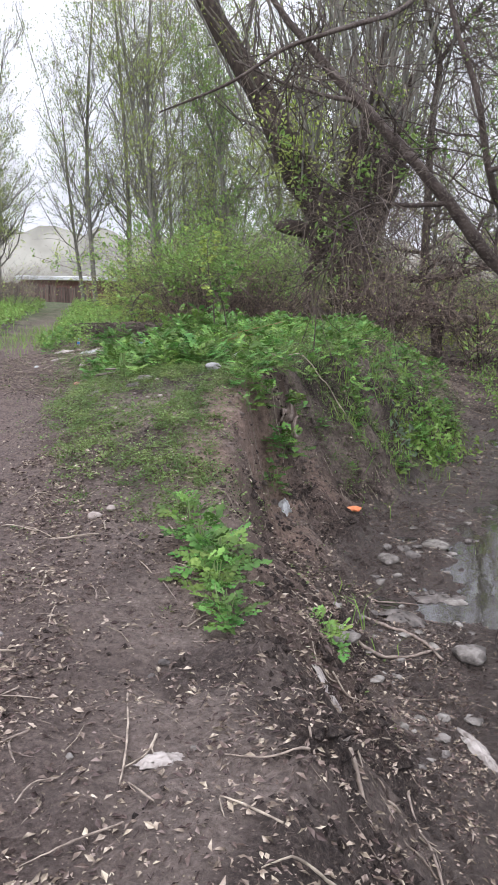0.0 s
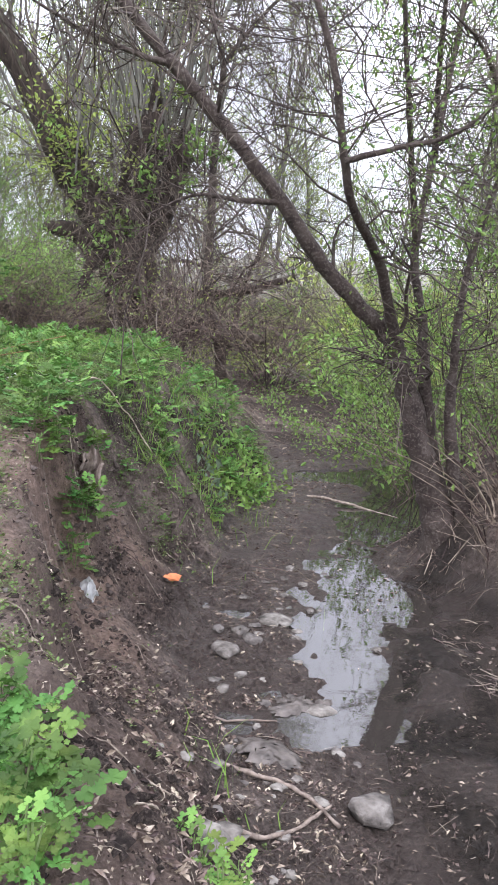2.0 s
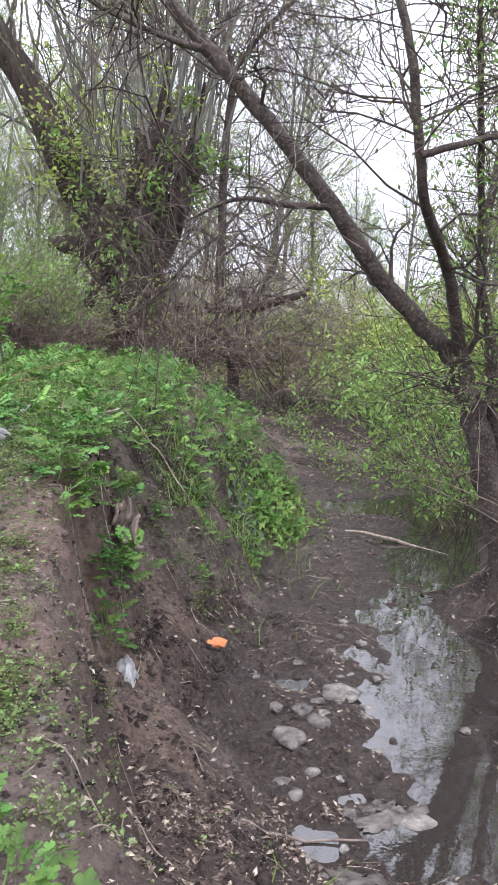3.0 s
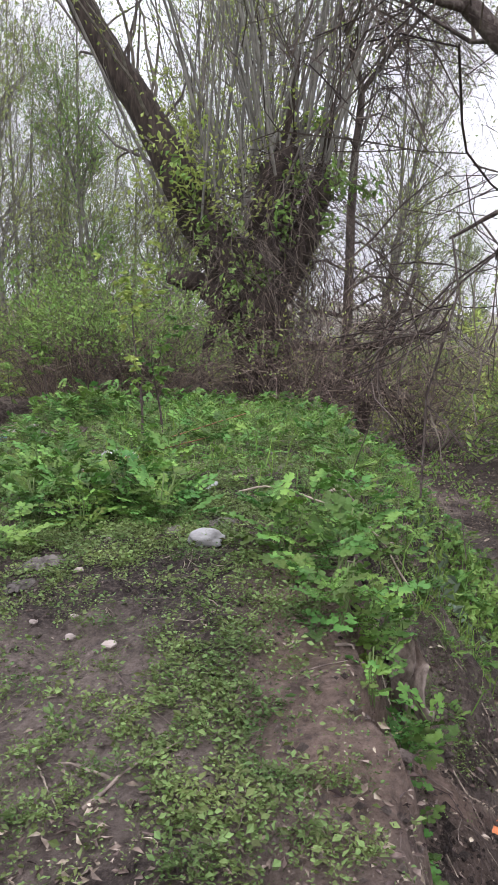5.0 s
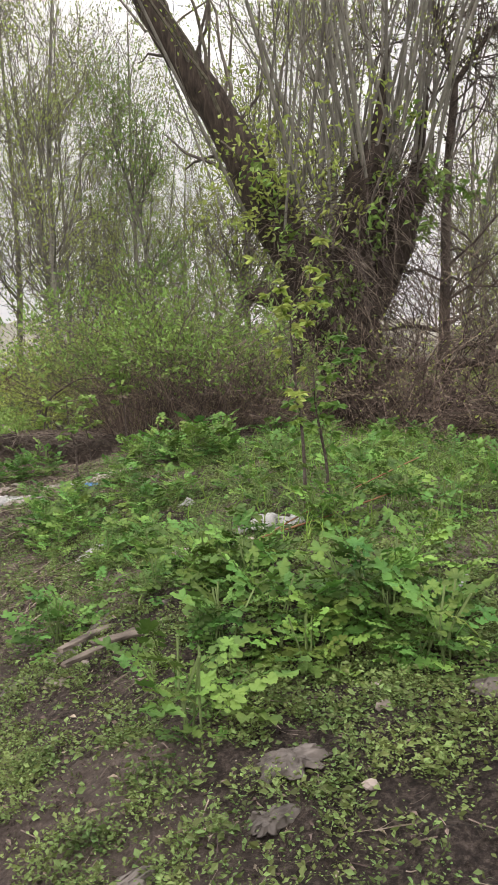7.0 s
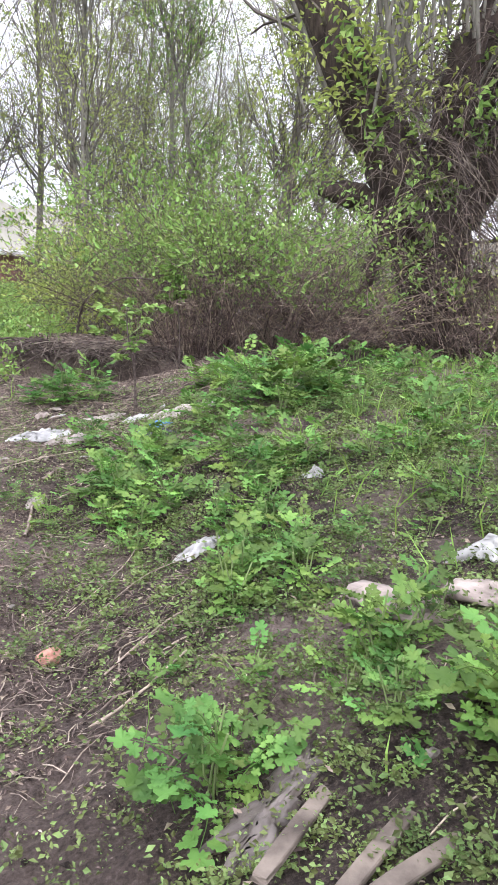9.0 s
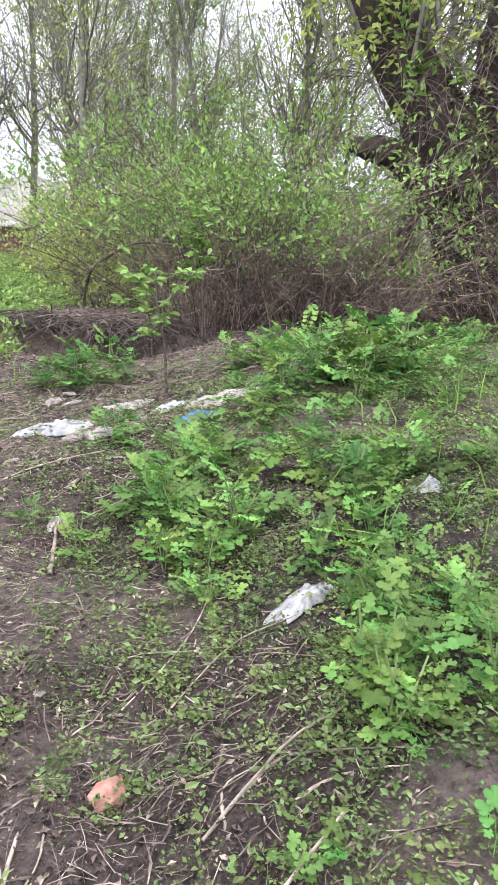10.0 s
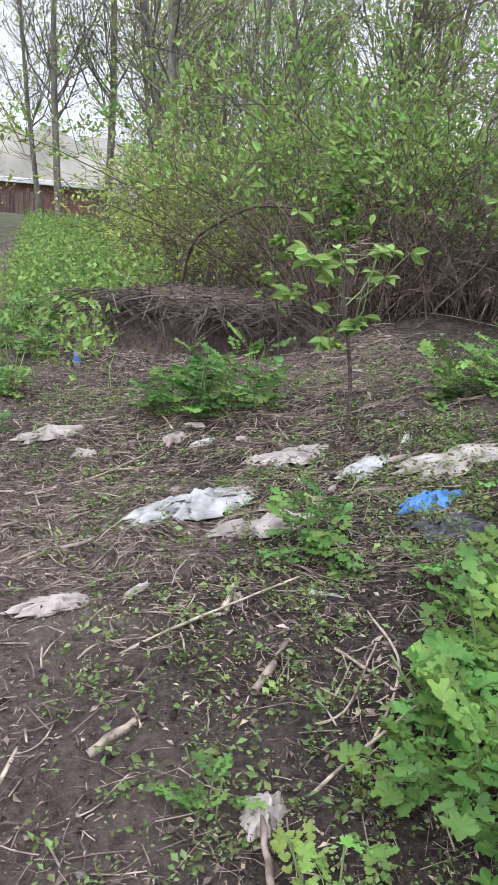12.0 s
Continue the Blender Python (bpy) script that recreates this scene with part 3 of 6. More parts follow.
def stem_tree(name, label, stems, branch, twig, leaves, bark, leaf, seeds=(40, 160, 420), lens=(1.4, 0.7, 0.4), leaf_size=0.05, up=0.15, lo=0.3, ang=55, big=0.3, clear=None, leafed=None):
    """A tree out of drawn stems with limbs, twigs and leaves grown on them."""
    root = tagged(new(name), label, "tree")
    p0 = stems[0][0][0]
    root.location = (p0[0], p0[1], p0[2])
    o = np.array(root.location)
    A, B = [], []
    for i, (pts, rad) in enumerate(stems):
        p = spline(np.array(pts) - o, 6)
        r = np.interp(np.linspace(0, 1, len(p)), np.linspace(0, 1, len(rad)), rad)
        p = p + (rng.random(p.shape) - 0.5) * 0.35 * r[:, None]
        part("trunk" if i == 0 else "limb", Soup().tubes(p, r, 11, 0.16), bark, root, "", True)
        k = np.linspace(0, len(p) - 1, 14).astype(int)
        A.append(p[k])
        B.append(r[k])
    A, B = np.array(A), np.array(B)
    b1, r1 = sprout(A, B, seeds[0], ang, lens[0], up, lo, 1, 5, big)
    r1 = np.clip(r1, 0.006, 0.05)
    b2, r2 = sprout(b1, r1, seeds[1], 45, lens[1], up * 0.6, 0.15, 1, 4, 0.55)
    r2 = np.clip(r2, 0.004, 0.02)
    b3, r3 = sprout(b2, r2, seeds[2], 45, lens[2], 0, 0.15, 1, 3, 0.6)
    r3 = np.clip(r3, 0.003, 0.01)
    if clear:
        k1, k2, k3 = (clear(b[:, -1] + o) for b in (b1, b2, b3))
        b1, r1, b2, r2, b3, r3 = b1[k1], r1[k1], b2[k2], r2[k2], b3[k3], r3[k3]
    part("branchwork", Soup().tubes(b1, r1, 5), bark, root, "", True)
    part("twigwork", Soup().tubes(b2, r2, 3).tubes(b3, r3, 3), twig, root)
    if leaves:
        s = Soup()
        l2, l3 = (b2, b3) if leafed is None else (b2[leafed(b2[:, 0] + o)], b3[leafed(b3[:, 0] + o)])
        leafy(s, l3, int(leaves * 0.7), leaf_size, 0.03)
        leafy(s, l2, int(leaves * 0.3), leaf_size, 0.03)
        part("crown", s, leaf, root)
    return root


willow()
zr = ground_z(3.6, 9.35)
stem_tree("leaning_tree", "leaning brown multi-stemmed tree at the stream's edge with bare twigs", [
    ([(3.8, 9.4, zr - 0.2), (3.66, 9.4, -0.35), (3.5, 9.4, 0.1), (3.3, 9.4, 0.65), (3.12, 9.4, 1.15), (2.78, 9.42, 1.46), (2.36, 9.42, 1.86), (1.97, 9.42, 2.33), (1.45, 9.45, 2.9), (0.98, 9.5, 3.36), (0.5, 9.5, 3.85), (0.1, 9.5, 4.3), (-0.3, 9.5, 4.9)],
     [0.19, 0.15, 0.125, 0.11, 0.09, 0.075, 0.068, 0.062, 0.058, 0.055, 0.045, 0.03, 0.015]),
    ([(3.14, 9.38, 1.1), (2.95, 9.2, 1.5), (2.7, 8.9, 1.9), (2.3, 8.4, 2.2), (2.1, 8.15, 2.6), (1.98, 8.1, 3.1), (1.75, 8.1, 3.7), (1.5, 8.1, 4.5)], [0.065, 0.05, 0.042, 0.034, 0.03, 0.028, 0.022, 0.012]),
    ([(3.85, 9.5, -0.6), (3.6, 9.5, 0.2), (3.45, 9.45, 0.9), (3.4, 9.5, 1.4), (3.3, 9.6, 2.0), (3.42, 9.7, 2.8), (3.6, 9.8, 4.0), (3.8, 9.9, 5.5)], [0.1, 0.085, 0.06, 0.045, 0.04, 0.032, 0.025, 0.012]),
    ([(3.95, 9.3, -0.6), (3.72, 9.3, 0.3), (3.62, 9.2, 1.0), (3.6, 9.1, 1.8), (3.75, 9.0, 2.6), (4.1, 8.9, 3.8)], [0.08, 0.06, 0.04, 0.03, 0.025, 0.012]),
    ([(2.12, 8.15, 2.5), (2.5, 8.1, 2.62), (2.9, 8.0, 2.75), (3.4, 8.0, 3.2)], [0.024, 0.02, 0.016, 0.01]),
    ([(3.3, 9.6, 2.1), (2.95, 9.1, 3.0), (2.65, 8.7, 3.9), (2.45, 8.4, 5.0)], [0.03, 0.025, 0.018, 0.008]),
    ([(3.45, 9.7, 2.9), (3.2, 9.2, 3.6), (3.0, 8.7, 4.2), (2.9, 8.4, 5.0)], [0.028, 0.022, 0.016, 0.008]),
    ([(3.75, 9.0, 2.6), (3.5, 8.6, 3.1), (3.1, 8.2, 3.4), (2.7, 7.9, 3.5)], [0.024, 0.02, 0.014, 0.006]),
    ([(1.0, 9.5, 3.35), (0.6, 9.4, 3.4), (0.2, 9.3, 3.5), (-0.3, 9.2, 3.7)], [0.03, 0.02, 0.015, 0.008]),
    ([(1.97, 9.42, 2.33), (1.6, 9.3, 2.3), (1.2, 9.2, 2.3), (0.8, 9.1, 2.1)], [0.03, 0.022, 0.016, 0.008]),
    ([(1.6, 8.1, 4.2), (1.26, 7.4, 3.62), (0.77, 7.0, 3.36), (0.35, 7.0, 3.22), (-0.07, 7.0, 2.98), (-0.6, 7.0, 2.78)], [0.024, 0.02, 0.018, 0.015, 0.012, 0.006]),
], bark_lean, twig_brown, 6500, bark_lean, leaf_shrub, (150, 1100, 2600), (1.05, 0.6, 0.35), 0.042, -0.05, 0.28, 60, 0.3, lambda p: (p[:, 0] > -0.25 + 0.4 * np.maximum(0, 8.2 - p[:, 1])) & (p[:, 1] > 6.6), lambda p: p[:, 0] > 2.1)
zs = ground_z(3.65, 22.3)
stem_tree("young_tree", "slim crooked young tree with sparse new leaves", [
    ([(3.65, 22.3, zs - 0.1), (3.5, 22.3, 0.55), (3.2, 22.3, 1.45), (3.17, 22.4, 3.3), (3.2, 22.5, 5.5), (3.3, 22.6, 6.9), (2.95, 22.6, 8.0), (2.5, 22.6, 9.5)], [0.16, 0.13, 0.12, 0.1, 0.085, 0.07, 0.05, 0.03]),
    ([(3.6, 22.3, 0.0), (3.85, 22.3, 0.6), (4.05, 22.3, 1.7), (4.6, 22.2, 3.2)], [0.1, 0.08, 0.06, 0.03]),
    ([(3.3, 22.6, 6.9), (4.0, 22.6, 7.9), (5.0, 22.5, 9.0)], [0.06, 0.05, 0.03]),
    ([(3.18, 22.35, 2.2), (2.5, 22.2, 2.3), (1.9, 22, 2.2)], [0.05, 0.04, 0.02]),
], bark_lean, twig_brown, 1500, bark_lean, leaf_young, (190, 1500, 3200), (2.3, 1.2, 0.7), 0.07, -0.3, 0.16, 68, 0.3)


def wood_tree(k, height_m, lean, leaf, leaves, bark=None):
    """A tall slim spring tree, built at the origin."""
    root = new("tree")
    q = np.linspace(0, 1, 9)
    bend = rng.normal(size=2) * 0.5
    p = np.stack([lean * height_m * q + bend[0] * q * q + 0.15 * np.sin(q * 5 + k), bend[1] * q * q + 0.12 * np.cos(q * 6 + k), height_m * q - 0.3], -1)
    r = (0.085 + 0.045 * rng.random()) * (1.1 - q * 0.95)
    part("trunk", Soup().tubes(p, r, 8, 0.1), bark or bark_grey, root, "", True)
    b1, r1 = sprout(p, r, 42, 38, height_m * 0.24, 0.35, 0.16, 0.98, 5, 0.36)
    r1 = np.clip(r1, 0.009, 0.05)
    b2, r2 = sprout(b1, r1, 320, 40, height_m * 0.1, 0.15, 0.15, 1, 4, 0.5)
    r2 = np.clip(r2, 0.006, 0.02)
    b3, r3 = sprout(b2, r2, 1100, 40, height_m * 0.055, 0.05, 0.1, 1, 2, 0.6)
    r3 = np.clip(r3, 0.004, 0.009)
    part("branchwork", Soup().tubes(b1, r1, 4), bark or bark_grey, root, "", True)
    part("twigwork", Soup().tubes(b2, r2, 3).tubes(b3, r3, 3), twig_grey, root)
    s = Soup()
    leafy(s, b3, leaves, 0.1, 0.1, 0.1)
    part("crown", s, leaf, root, "sparse small spring leaves")
    return root


kinds = [wood_tree(0, 15, 0.02, leaf_young, 3800), wood_tree(1, 13, -0.1, leaf_young, 4200), wood_tree(2, 17, 0.06, leaf_young, 4600), wood_tree(3, 11, 0.12, leaf_young, 5200),
         wood_tree(4, 14, -0.03, leaf_young, 2000), wood_tree(5, 9, -0.16, leaf_shrub, 5000)]
LABELS = ["tall slim grey tree with sparse yellow-green leaves", "slim leaning tree with yellow-green spring leaves", "tall grey-trunked tree with thin upright limbs",
          "young leaning tree with fine twigs", "nearly bare slender grey tree with fine twigs", "low leaning tree with small green leaves"]
spots = []
r2 = np.random.default_rng(11)
tries = 0
while len(spots) < 42 and tries < 6000:
    tries += 1
    x, y = r2.uniform(-14, 32), r2.uniform(23.5, 66)
    if x / y < -0.21 or (x < 6 and y < 26.5 and x > -6):
        continue
    if min([math.hypot(x - a, y - b) for a, b in spots] or [9]) < (2.6 if 4 < x < 15 else 1.7):
        continue
    spots.append((x, y))
while len(spots) < 50:
    x, y = r2.uniform(11, 24), r2.uniform(13, 28)
    if x < 9 + 0.1 * y or min([math.hypot(x - a, y - b) for a, b in spots]) < 1.8:
        continue
    spots.append((x, y))
for x, y in ((-5.8, 31), (-2.6, 32), (-6.8, 37), (-0.4, 36), (1.8, 29)):
    spots.append((x, y))
spots += [(-11.9, 42.0), (-9.1, 40.0), (-10.4, 39.0), (-7.3, 45.0), (-5.6, 46.0), (-14.5, 38), (-17.5, 44), (-20.5, 50), (-24, 52), (-23, 40)]
used = set()
for i, (x, y) in enumerate(spots):
    k = int(r2.integers(0, 6)) if i < 50 else int((1, 3, 0, 5)[i % 4]) if i < 55 else (1, 0, 0, 2, 0, 3, 4, 4, 1, 4)[i - 55]
    s = r2.uniform(0.8, 1.25)
    m = pose(x, y, ground_z(x, y), 0, 0, r2.uniform(0, 360)) @ Matrix.Scale(s, 4)
    if k in used:
        t = copy_thing(kinds[k], m)
    else:
        used.add(k)
        t = kinds[k]
        t.matrix_basis = m
    t.scale = (s, s, s)
    tagged(t, LABELS[k], "tree", "trees of the wood")


# ---- shrubs ----
def shrub(name, label, x, y, width, tall, canes, twigs, leaves, leaf, leaf_size=0.06, lo=0.45, cane=None, arch=0.35, category="shrub", bare=False, mess=0.2, thick=1.0, six=True):
    root = tagged(new(name), label, category)
    root.location = (x, y, ground_z(x, y) - 0.05)
    a, d = rng.random(canes) * 2 * np.pi, np.sqrt(rng.random(canes)) * width * 0.75
    P0 = np.stack([np.cos(a) * d, np.sin(a) * d, np.zeros(canes)], -1)
    P0[:, 2] = height(x + P0[:, 0], y + P0[:, 1], False) - root.location[2] - 0.04
    out = np.stack([np.cos(a), np.sin(a), np.zeros(canes)], -1) * (0.1 + 0.4 * rng.random((canes, 1))) + rng.normal(size=(canes, 3)) * mess
    D = unit(out + [0, 0, 1])
    L = tall * (0.45 + 0.6 * rng.random(canes))[:, None, None]
    q = np.linspace(0, 1, 6)
    P = P0[:, None] + D[:, None] * L * q[None, :, None] + (unit(out + 1e-3) * arch * [1, 1, 0.2] - [0, 0, 0.12])[:, None] * L * (q ** 2.2)[None, :, None]
    P = P + np.cumsum(rng.normal(size=P.shape) * 0.07 * mess * tall * 0.5, axis=1) * [1, 1, 0.4]
    P[:, :, 2] = np.maximum(P[:, :, 2], P0[:, None, 2] + 0.02)
    R = (thick * (0.004 + 0.008 * rng.random(canes) ** 2))[:, None] * np.linspace(1, 0.4, 6)[None]
    part("cane_mass", Soup().tubes(P, R, 3), cane or cane_dry, root)
    t1, r1 = sprout(P, R, twigs, 50, tall * 0.28, 0.0, 0.2, 1, 4, 0.6)
    r1 = np.clip(r1, 0.003, 0.01)
    t2, r2_ = sprout(t1, r1, twigs, 45, tall * 0.14, 0, 0.2, 1, 3, 0.6)
    part("twigwork", Soup().tubes(t1, r1, 3).tubes(t2, np.clip(r2_, 0.0025, 0.008), 3), twig_brown if not bare else cane_dry, root)
    if leaves:
        s = Soup()
        high = t2[:, -1, 2] > tall * lo * (0.75 + 0.5 * rng.random(len(t2)))
        if high.sum() < 20:
            high = t2[:, -1, 2] > -9
        leafy(s, t2[high], int(leaves * 0.7), leaf_size, 0.05, 0.1, six=six)
        hi1 = t1[:, -1, 2] > tall * lo
        leafy(s, t1[hi1] if hi1.sum() > 10 else t1, int(leaves * 0.3), leaf_size, 0.05, 0.3, six=six)
        part("foliage", s, leaf, root)
    return root


G_THICKET = "thicket beside the willow"
for x, y, w, h, c, t, lv, lo in ((-4.0, 23.6, 1.0, 2.5, 50, 460, 4200, 0.2), (-2.7, 21.2, 1.0, 3.0, 110, 620, 5200, 0.4), (-1.8, 20.6, 0.9, 3.2, 130, 640, 5000, 0.3), (-0.8, 20.6, 0.7, 2.0, 120, 420, 1300, 0.4)):
    tagged(shrub("bramble_thicket", "dense thicket of dry brown canes with green leaves above", x, y, w, h, c, t, lv, leaf_young if x < -3 else leaf_shrub, 0.068, lo, mess=0.45), group=G_THICKET)
for x, y, w, h, c in ((-2.4, 20.0, 0.8, 1.5, 110), (-1.4, 20.0, 0.8, 1.8, 120), (-0.5, 20.3, 0.6, 1.3, 60), (0.2, 20.9, 0.5, 0.6, 30)):
    tagged(shrub("dry_bramble", "tangle of dry brown bramble canes without leaves", x, y, w, h, c, 420, 0, leaf_shrub, 0.07, 0.4, cane_dry, 0.12, bare=True, mess=0.22, thick=0.95), group=G_THICKET)
for x, y, w, h, lv, mat in ((-4.3, 25.4, 1.1, 2.6, 3400, leaf_young), (-4.7, 28.5, 1.2, 2.9, 3000, leaf_young), (-3.0, 25.0, 1.4, 3.2, 3800, leaf_shrub), (-5.6, 33, 1.2, 3.2, 2600, leaf_young), (-1.2, 25.2, 1.4, 3.6, 3200, leaf_shrub)):
    shrub("leafy_shrub", "leafy yellow-green spring shrub with fine branches", x, y, w, h, 60, 420, lv, mat, 0.075, 0.12, bark_grey, 0.3)
for x, y, w, h, c, t in ((2.1, 20.9, 0.5, 3.6, 60, 900), (1.4, 20.7, 0.45, 1.8, 30, 300), (4.6, 21.0, 0.5, 3.8, 40, 900)):
    tagged(shrub("bare_shrub", "bare tangled brown shrub with dry drooping twigs", x, y, w, h, c, t, 200, leaf_young, 0.06, 0.3, twig_brown, 0.55, bare=True, mess=0.5, thick=1.3), group="bare brush before the willow")
shrub("bare_shrub", "dry brown brush around the stream-side tree's foot", 4.3, 8.8, 0.6, 1.1, 120, 200, 120, leaf_shrub, 0.05, 0.3, cane_dry, 0.9, bare=True)
shrub("leafy_shrub", "tall shrub with dark green leaves by the stream", 5.5, 10.6, 0.7, 4.0, 44, 520, 4200, leaf_shrub, 0.065, 0.2, bark_lean, 0.1, mess=0.1)
shrub("leafy_shrub", "low leafy shrub on the far bank", 5.2, 12.6, 0.8, 2.0, 60, 300, 1500, leaf_shrub, 0.07, 0.2, cane_dry, 0.5)
shrub("bare_shrub", "grey bare tangled shrub beside the path", -12.4, 33, 1.3, 2.2, 90, 400, 200, leaf_young, 0.07, 0.3, twig_grey, 0.5, bare=True)
shrub("bare_shrub", "grey bare tangled shrub beside the path", -14.6, 36, 1.4, 2.6, 90, 400, 200, leaf_young, 0.07, 0.3, twig_grey, 0.5, bare=True)
hedge = [shrub("understory_shrub", "green understory shrub with fine spring leaves", 7.5, 20, 1.5, 2.4, 60, 240, 3000, leaf_shrub, 0.085, 0.05, twig_grey, 0.4, six=False),
         shrub("understory_shrub", "yellow-green understory shrub with fine spring leaves", 2.0, 29, 1.6, 2.8, 60, 240, 3000, leaf_young, 0.085, 0.05, twig_grey, 0.4, six=False)]
r3 = np.random.default_rng(5)
for i in range(46):
    if i < 30:
        x, y = r3.uniform(-5.5, 19), r3.uniform(26, 36)
        if x / y < -0.14:
            continue
    else:
        x, y = r3.uniform(6.2, 13), r3.uniform(12, 26)
    s = r3.uniform(0.7, 1.3)
    c = copy_thing(hedge[int(r3.integers(0, 2))], pose(x, y, ground_z(x, y) - 0.05, 0, 0, r3.uniform(0, 360)))
    c.scale = (s, s, s)


# ---- herbs ----
def leaf_shape(kind):
    """A lobed compound leaf on its stalk, growing along +x from the origin."""
    r = np.random.default_rng(100 + kind)
    s = Soup()
    L = 0.2
    q = np.linspace(0, 1, 4)
    mid = np.stack([L * q, 0.012 * np.sin(q * 3 + kind), L * (0.5 * q - 0.5 * q * q)], -1)
    s.tubes(mid, 0.0028 * (1.2 - 0.7 * q), 3)

    def leaflet(at, yaw, size, lobes):
        n = 30
        th = np.linspace(-np.pi, np.pi, n, endpoint=False)
        notch = np.abs(np.cos(lobes * th / 2)) ** 0.7
        rad = size * 0.5 * (0.66 + 0.44 * notch + 0.05 * np.cos(15 * th) + 0.03 * r.normal(size=n)) * (0.92 + 0.14 * np.cos(th))
        px, py = size * 0.46 + rad * np.cos(th), rad * np.sin(th)
        droop, cup = r.uniform(-0.55, 0.0), r.uniform(-0.25, 0.3)
        pz = px * droop + np.abs(py) * cup + size * 0.09 * (notch - 0.6) + size * 0.05 * r.normal(size=n)
        c, d = np.cos(yaw), np.sin(yaw)
        V = np.concatenate([[[size * 0.42, 0, size * 0.42 * droop - 0.004]], np.stack([px, py, pz], -1)])
        V = np.stack([V[:, 0] * c - V[:, 1] * d, V[:, 0] * d + V[:, 1] * c, V[:, 2]], -1) + at
        s.add(V, [[0, 1 + i, 1 + (i + 1) % n] for i in range(n)])

    def on(f):
        return np.array([np.interp(f, q, mid[:, k]) for k in range(3)])

    leaflet(on(0.94), 0.0, 0.1, 5)
    for f, size in ((0.76, 0.072), (0.5, 0.058), (0.28, 0.04)):
        for side in (1, -1):
            leaflet(on(f) + np.array([0.012, side * 0.014, 0.0]), side * r.uniform(0.8, 1.3), size * r.uniform(0.85, 1.15), 3 + 2 * int(r.integers(0, 2)))
    return s.mesh("leaf", leaf_herb, True)


leaf_meshes = [leaf_shape(k) for k in range(5)]


def plant_label(size):
    return "tall clump of lobed bright green wild herb leaves" if size > 1.15 else "clump of lobed bright green wild herb leaves"


def herb(x, y, size=1.0, count=14, r=r3, tall=0.23, group="wild herbs on the mound"):
    """A clump of compound leaves; each leaf is an object."""
    root = tagged(new("leafy_herb"), plant_label(size), "plant", group)
    root.location = (x, y, ground_z(x, y) - 0.01)
    count = int(count * 2.15)
    for i in range(count):
        f = i / count
        ob = new("leaf", leaf_meshes[int(r.integers(0, 5))])
        ob.parent = root
        a = 137.5 * i + r.uniform(-25, 25)
        k = size * r.uniform(0.42, 0.85) * (1.05 - 0.3 * f)
        ob.matrix_basis = pose(r.uniform(-0.11, 0.11) * size, r.uniform(-0.11, 0.11) * size, tall * size * f * r.uniform(0.7, 1.2), r.uniform(-12, 12), -(4 + 38 * f) + r.uniform(-14, 12), a) @ Matrix.Scale(k, 4)
    s = Soup()
    n = 4
    p0 = r.normal(size=(n, 3)) * [0.02, 0.02, 0]
    top = p0 + np.stack([r.normal(size=n) * 0.05, r.normal(size=n) * 0.05, np.full(n, tall * 1.1)], -1)
    s.tubes(np.stack([p0, (p0 + top) / 2 + r.normal(size=(n, 3)) * 0.01, top], 1) * size, np.full((n, 3), 0.004 * size), 3)
    part("stem", s, stem_green, root)
    return root


# clumps along the cut bank
for x, y, sz, c in ((-0.02, 5.05, 0.9, 13), (0.1, 4.75, 1.0, 15), (0.2, 4.45, 1.05, 16), (0.26, 4.15, 0.9, 14), (0.34, 3.92, 0.8, 11), (0.2, 4.9, 0.75, 10),
                    (0.78, 4.75, 0.7, 10), (0.85, 4.5, 0.6, 8), (-0.12, 5.35, 0.6, 8),
                    (0.1, 8.1, 1.15, 16), (0.35, 7.95, 1.0, 14), (0.45, 8.25, 0.9, 12), (-0.05, 8.45, 1.2, 16), (0.2, 8.75, 1.15, 16), (0.4, 8.75, 0.9, 14), (0.02, 7.7, 0.95, 12), (0.16, 7.85, 0.95, 12), (0.3, 7.75, 0.8, 10), (0.08, 7.45, 0.7, 8)):
    herb(x, y, sz, c, group="wild herbs on the cut bank")
for x, y, sz, c in ((-5.35, 17.6, 1.0, 12), (-5.1, 18.2, 0.9, 12), (-5.5, 18.5, 1.1, 12), (-5.2, 18.9, 1.0, 12), (-5.6, 19.3, 1.1, 12), (-5.4, 19.9, 1.1, 12), (-5.8, 20.3, 1.2, 12), (-5.6, 20.9, 1.1, 12), (-5.95, 21.5, 1.2, 12), (-5.6, 21.9, 1.2, 12), (-6.1, 22.6, 1.3, 12), (-5.7, 23.2, 1.3, 12), (-6.3, 23.9, 1.3, 12),
                    (-6.9, 17.4, 1.0, 12), (-7.3, 18.4, 1.1, 12), (-7.6, 19.6, 1.1, 12), (-7.4, 17.6, 1.0, 12), (-8.0, 20.6, 1.2, 12), (-4.75, 16.1, 0.7, 8), (-4.9, 17.0, 0.8, 10)):
    herb(x, y, sz, c, group="wild herbs beside the path")
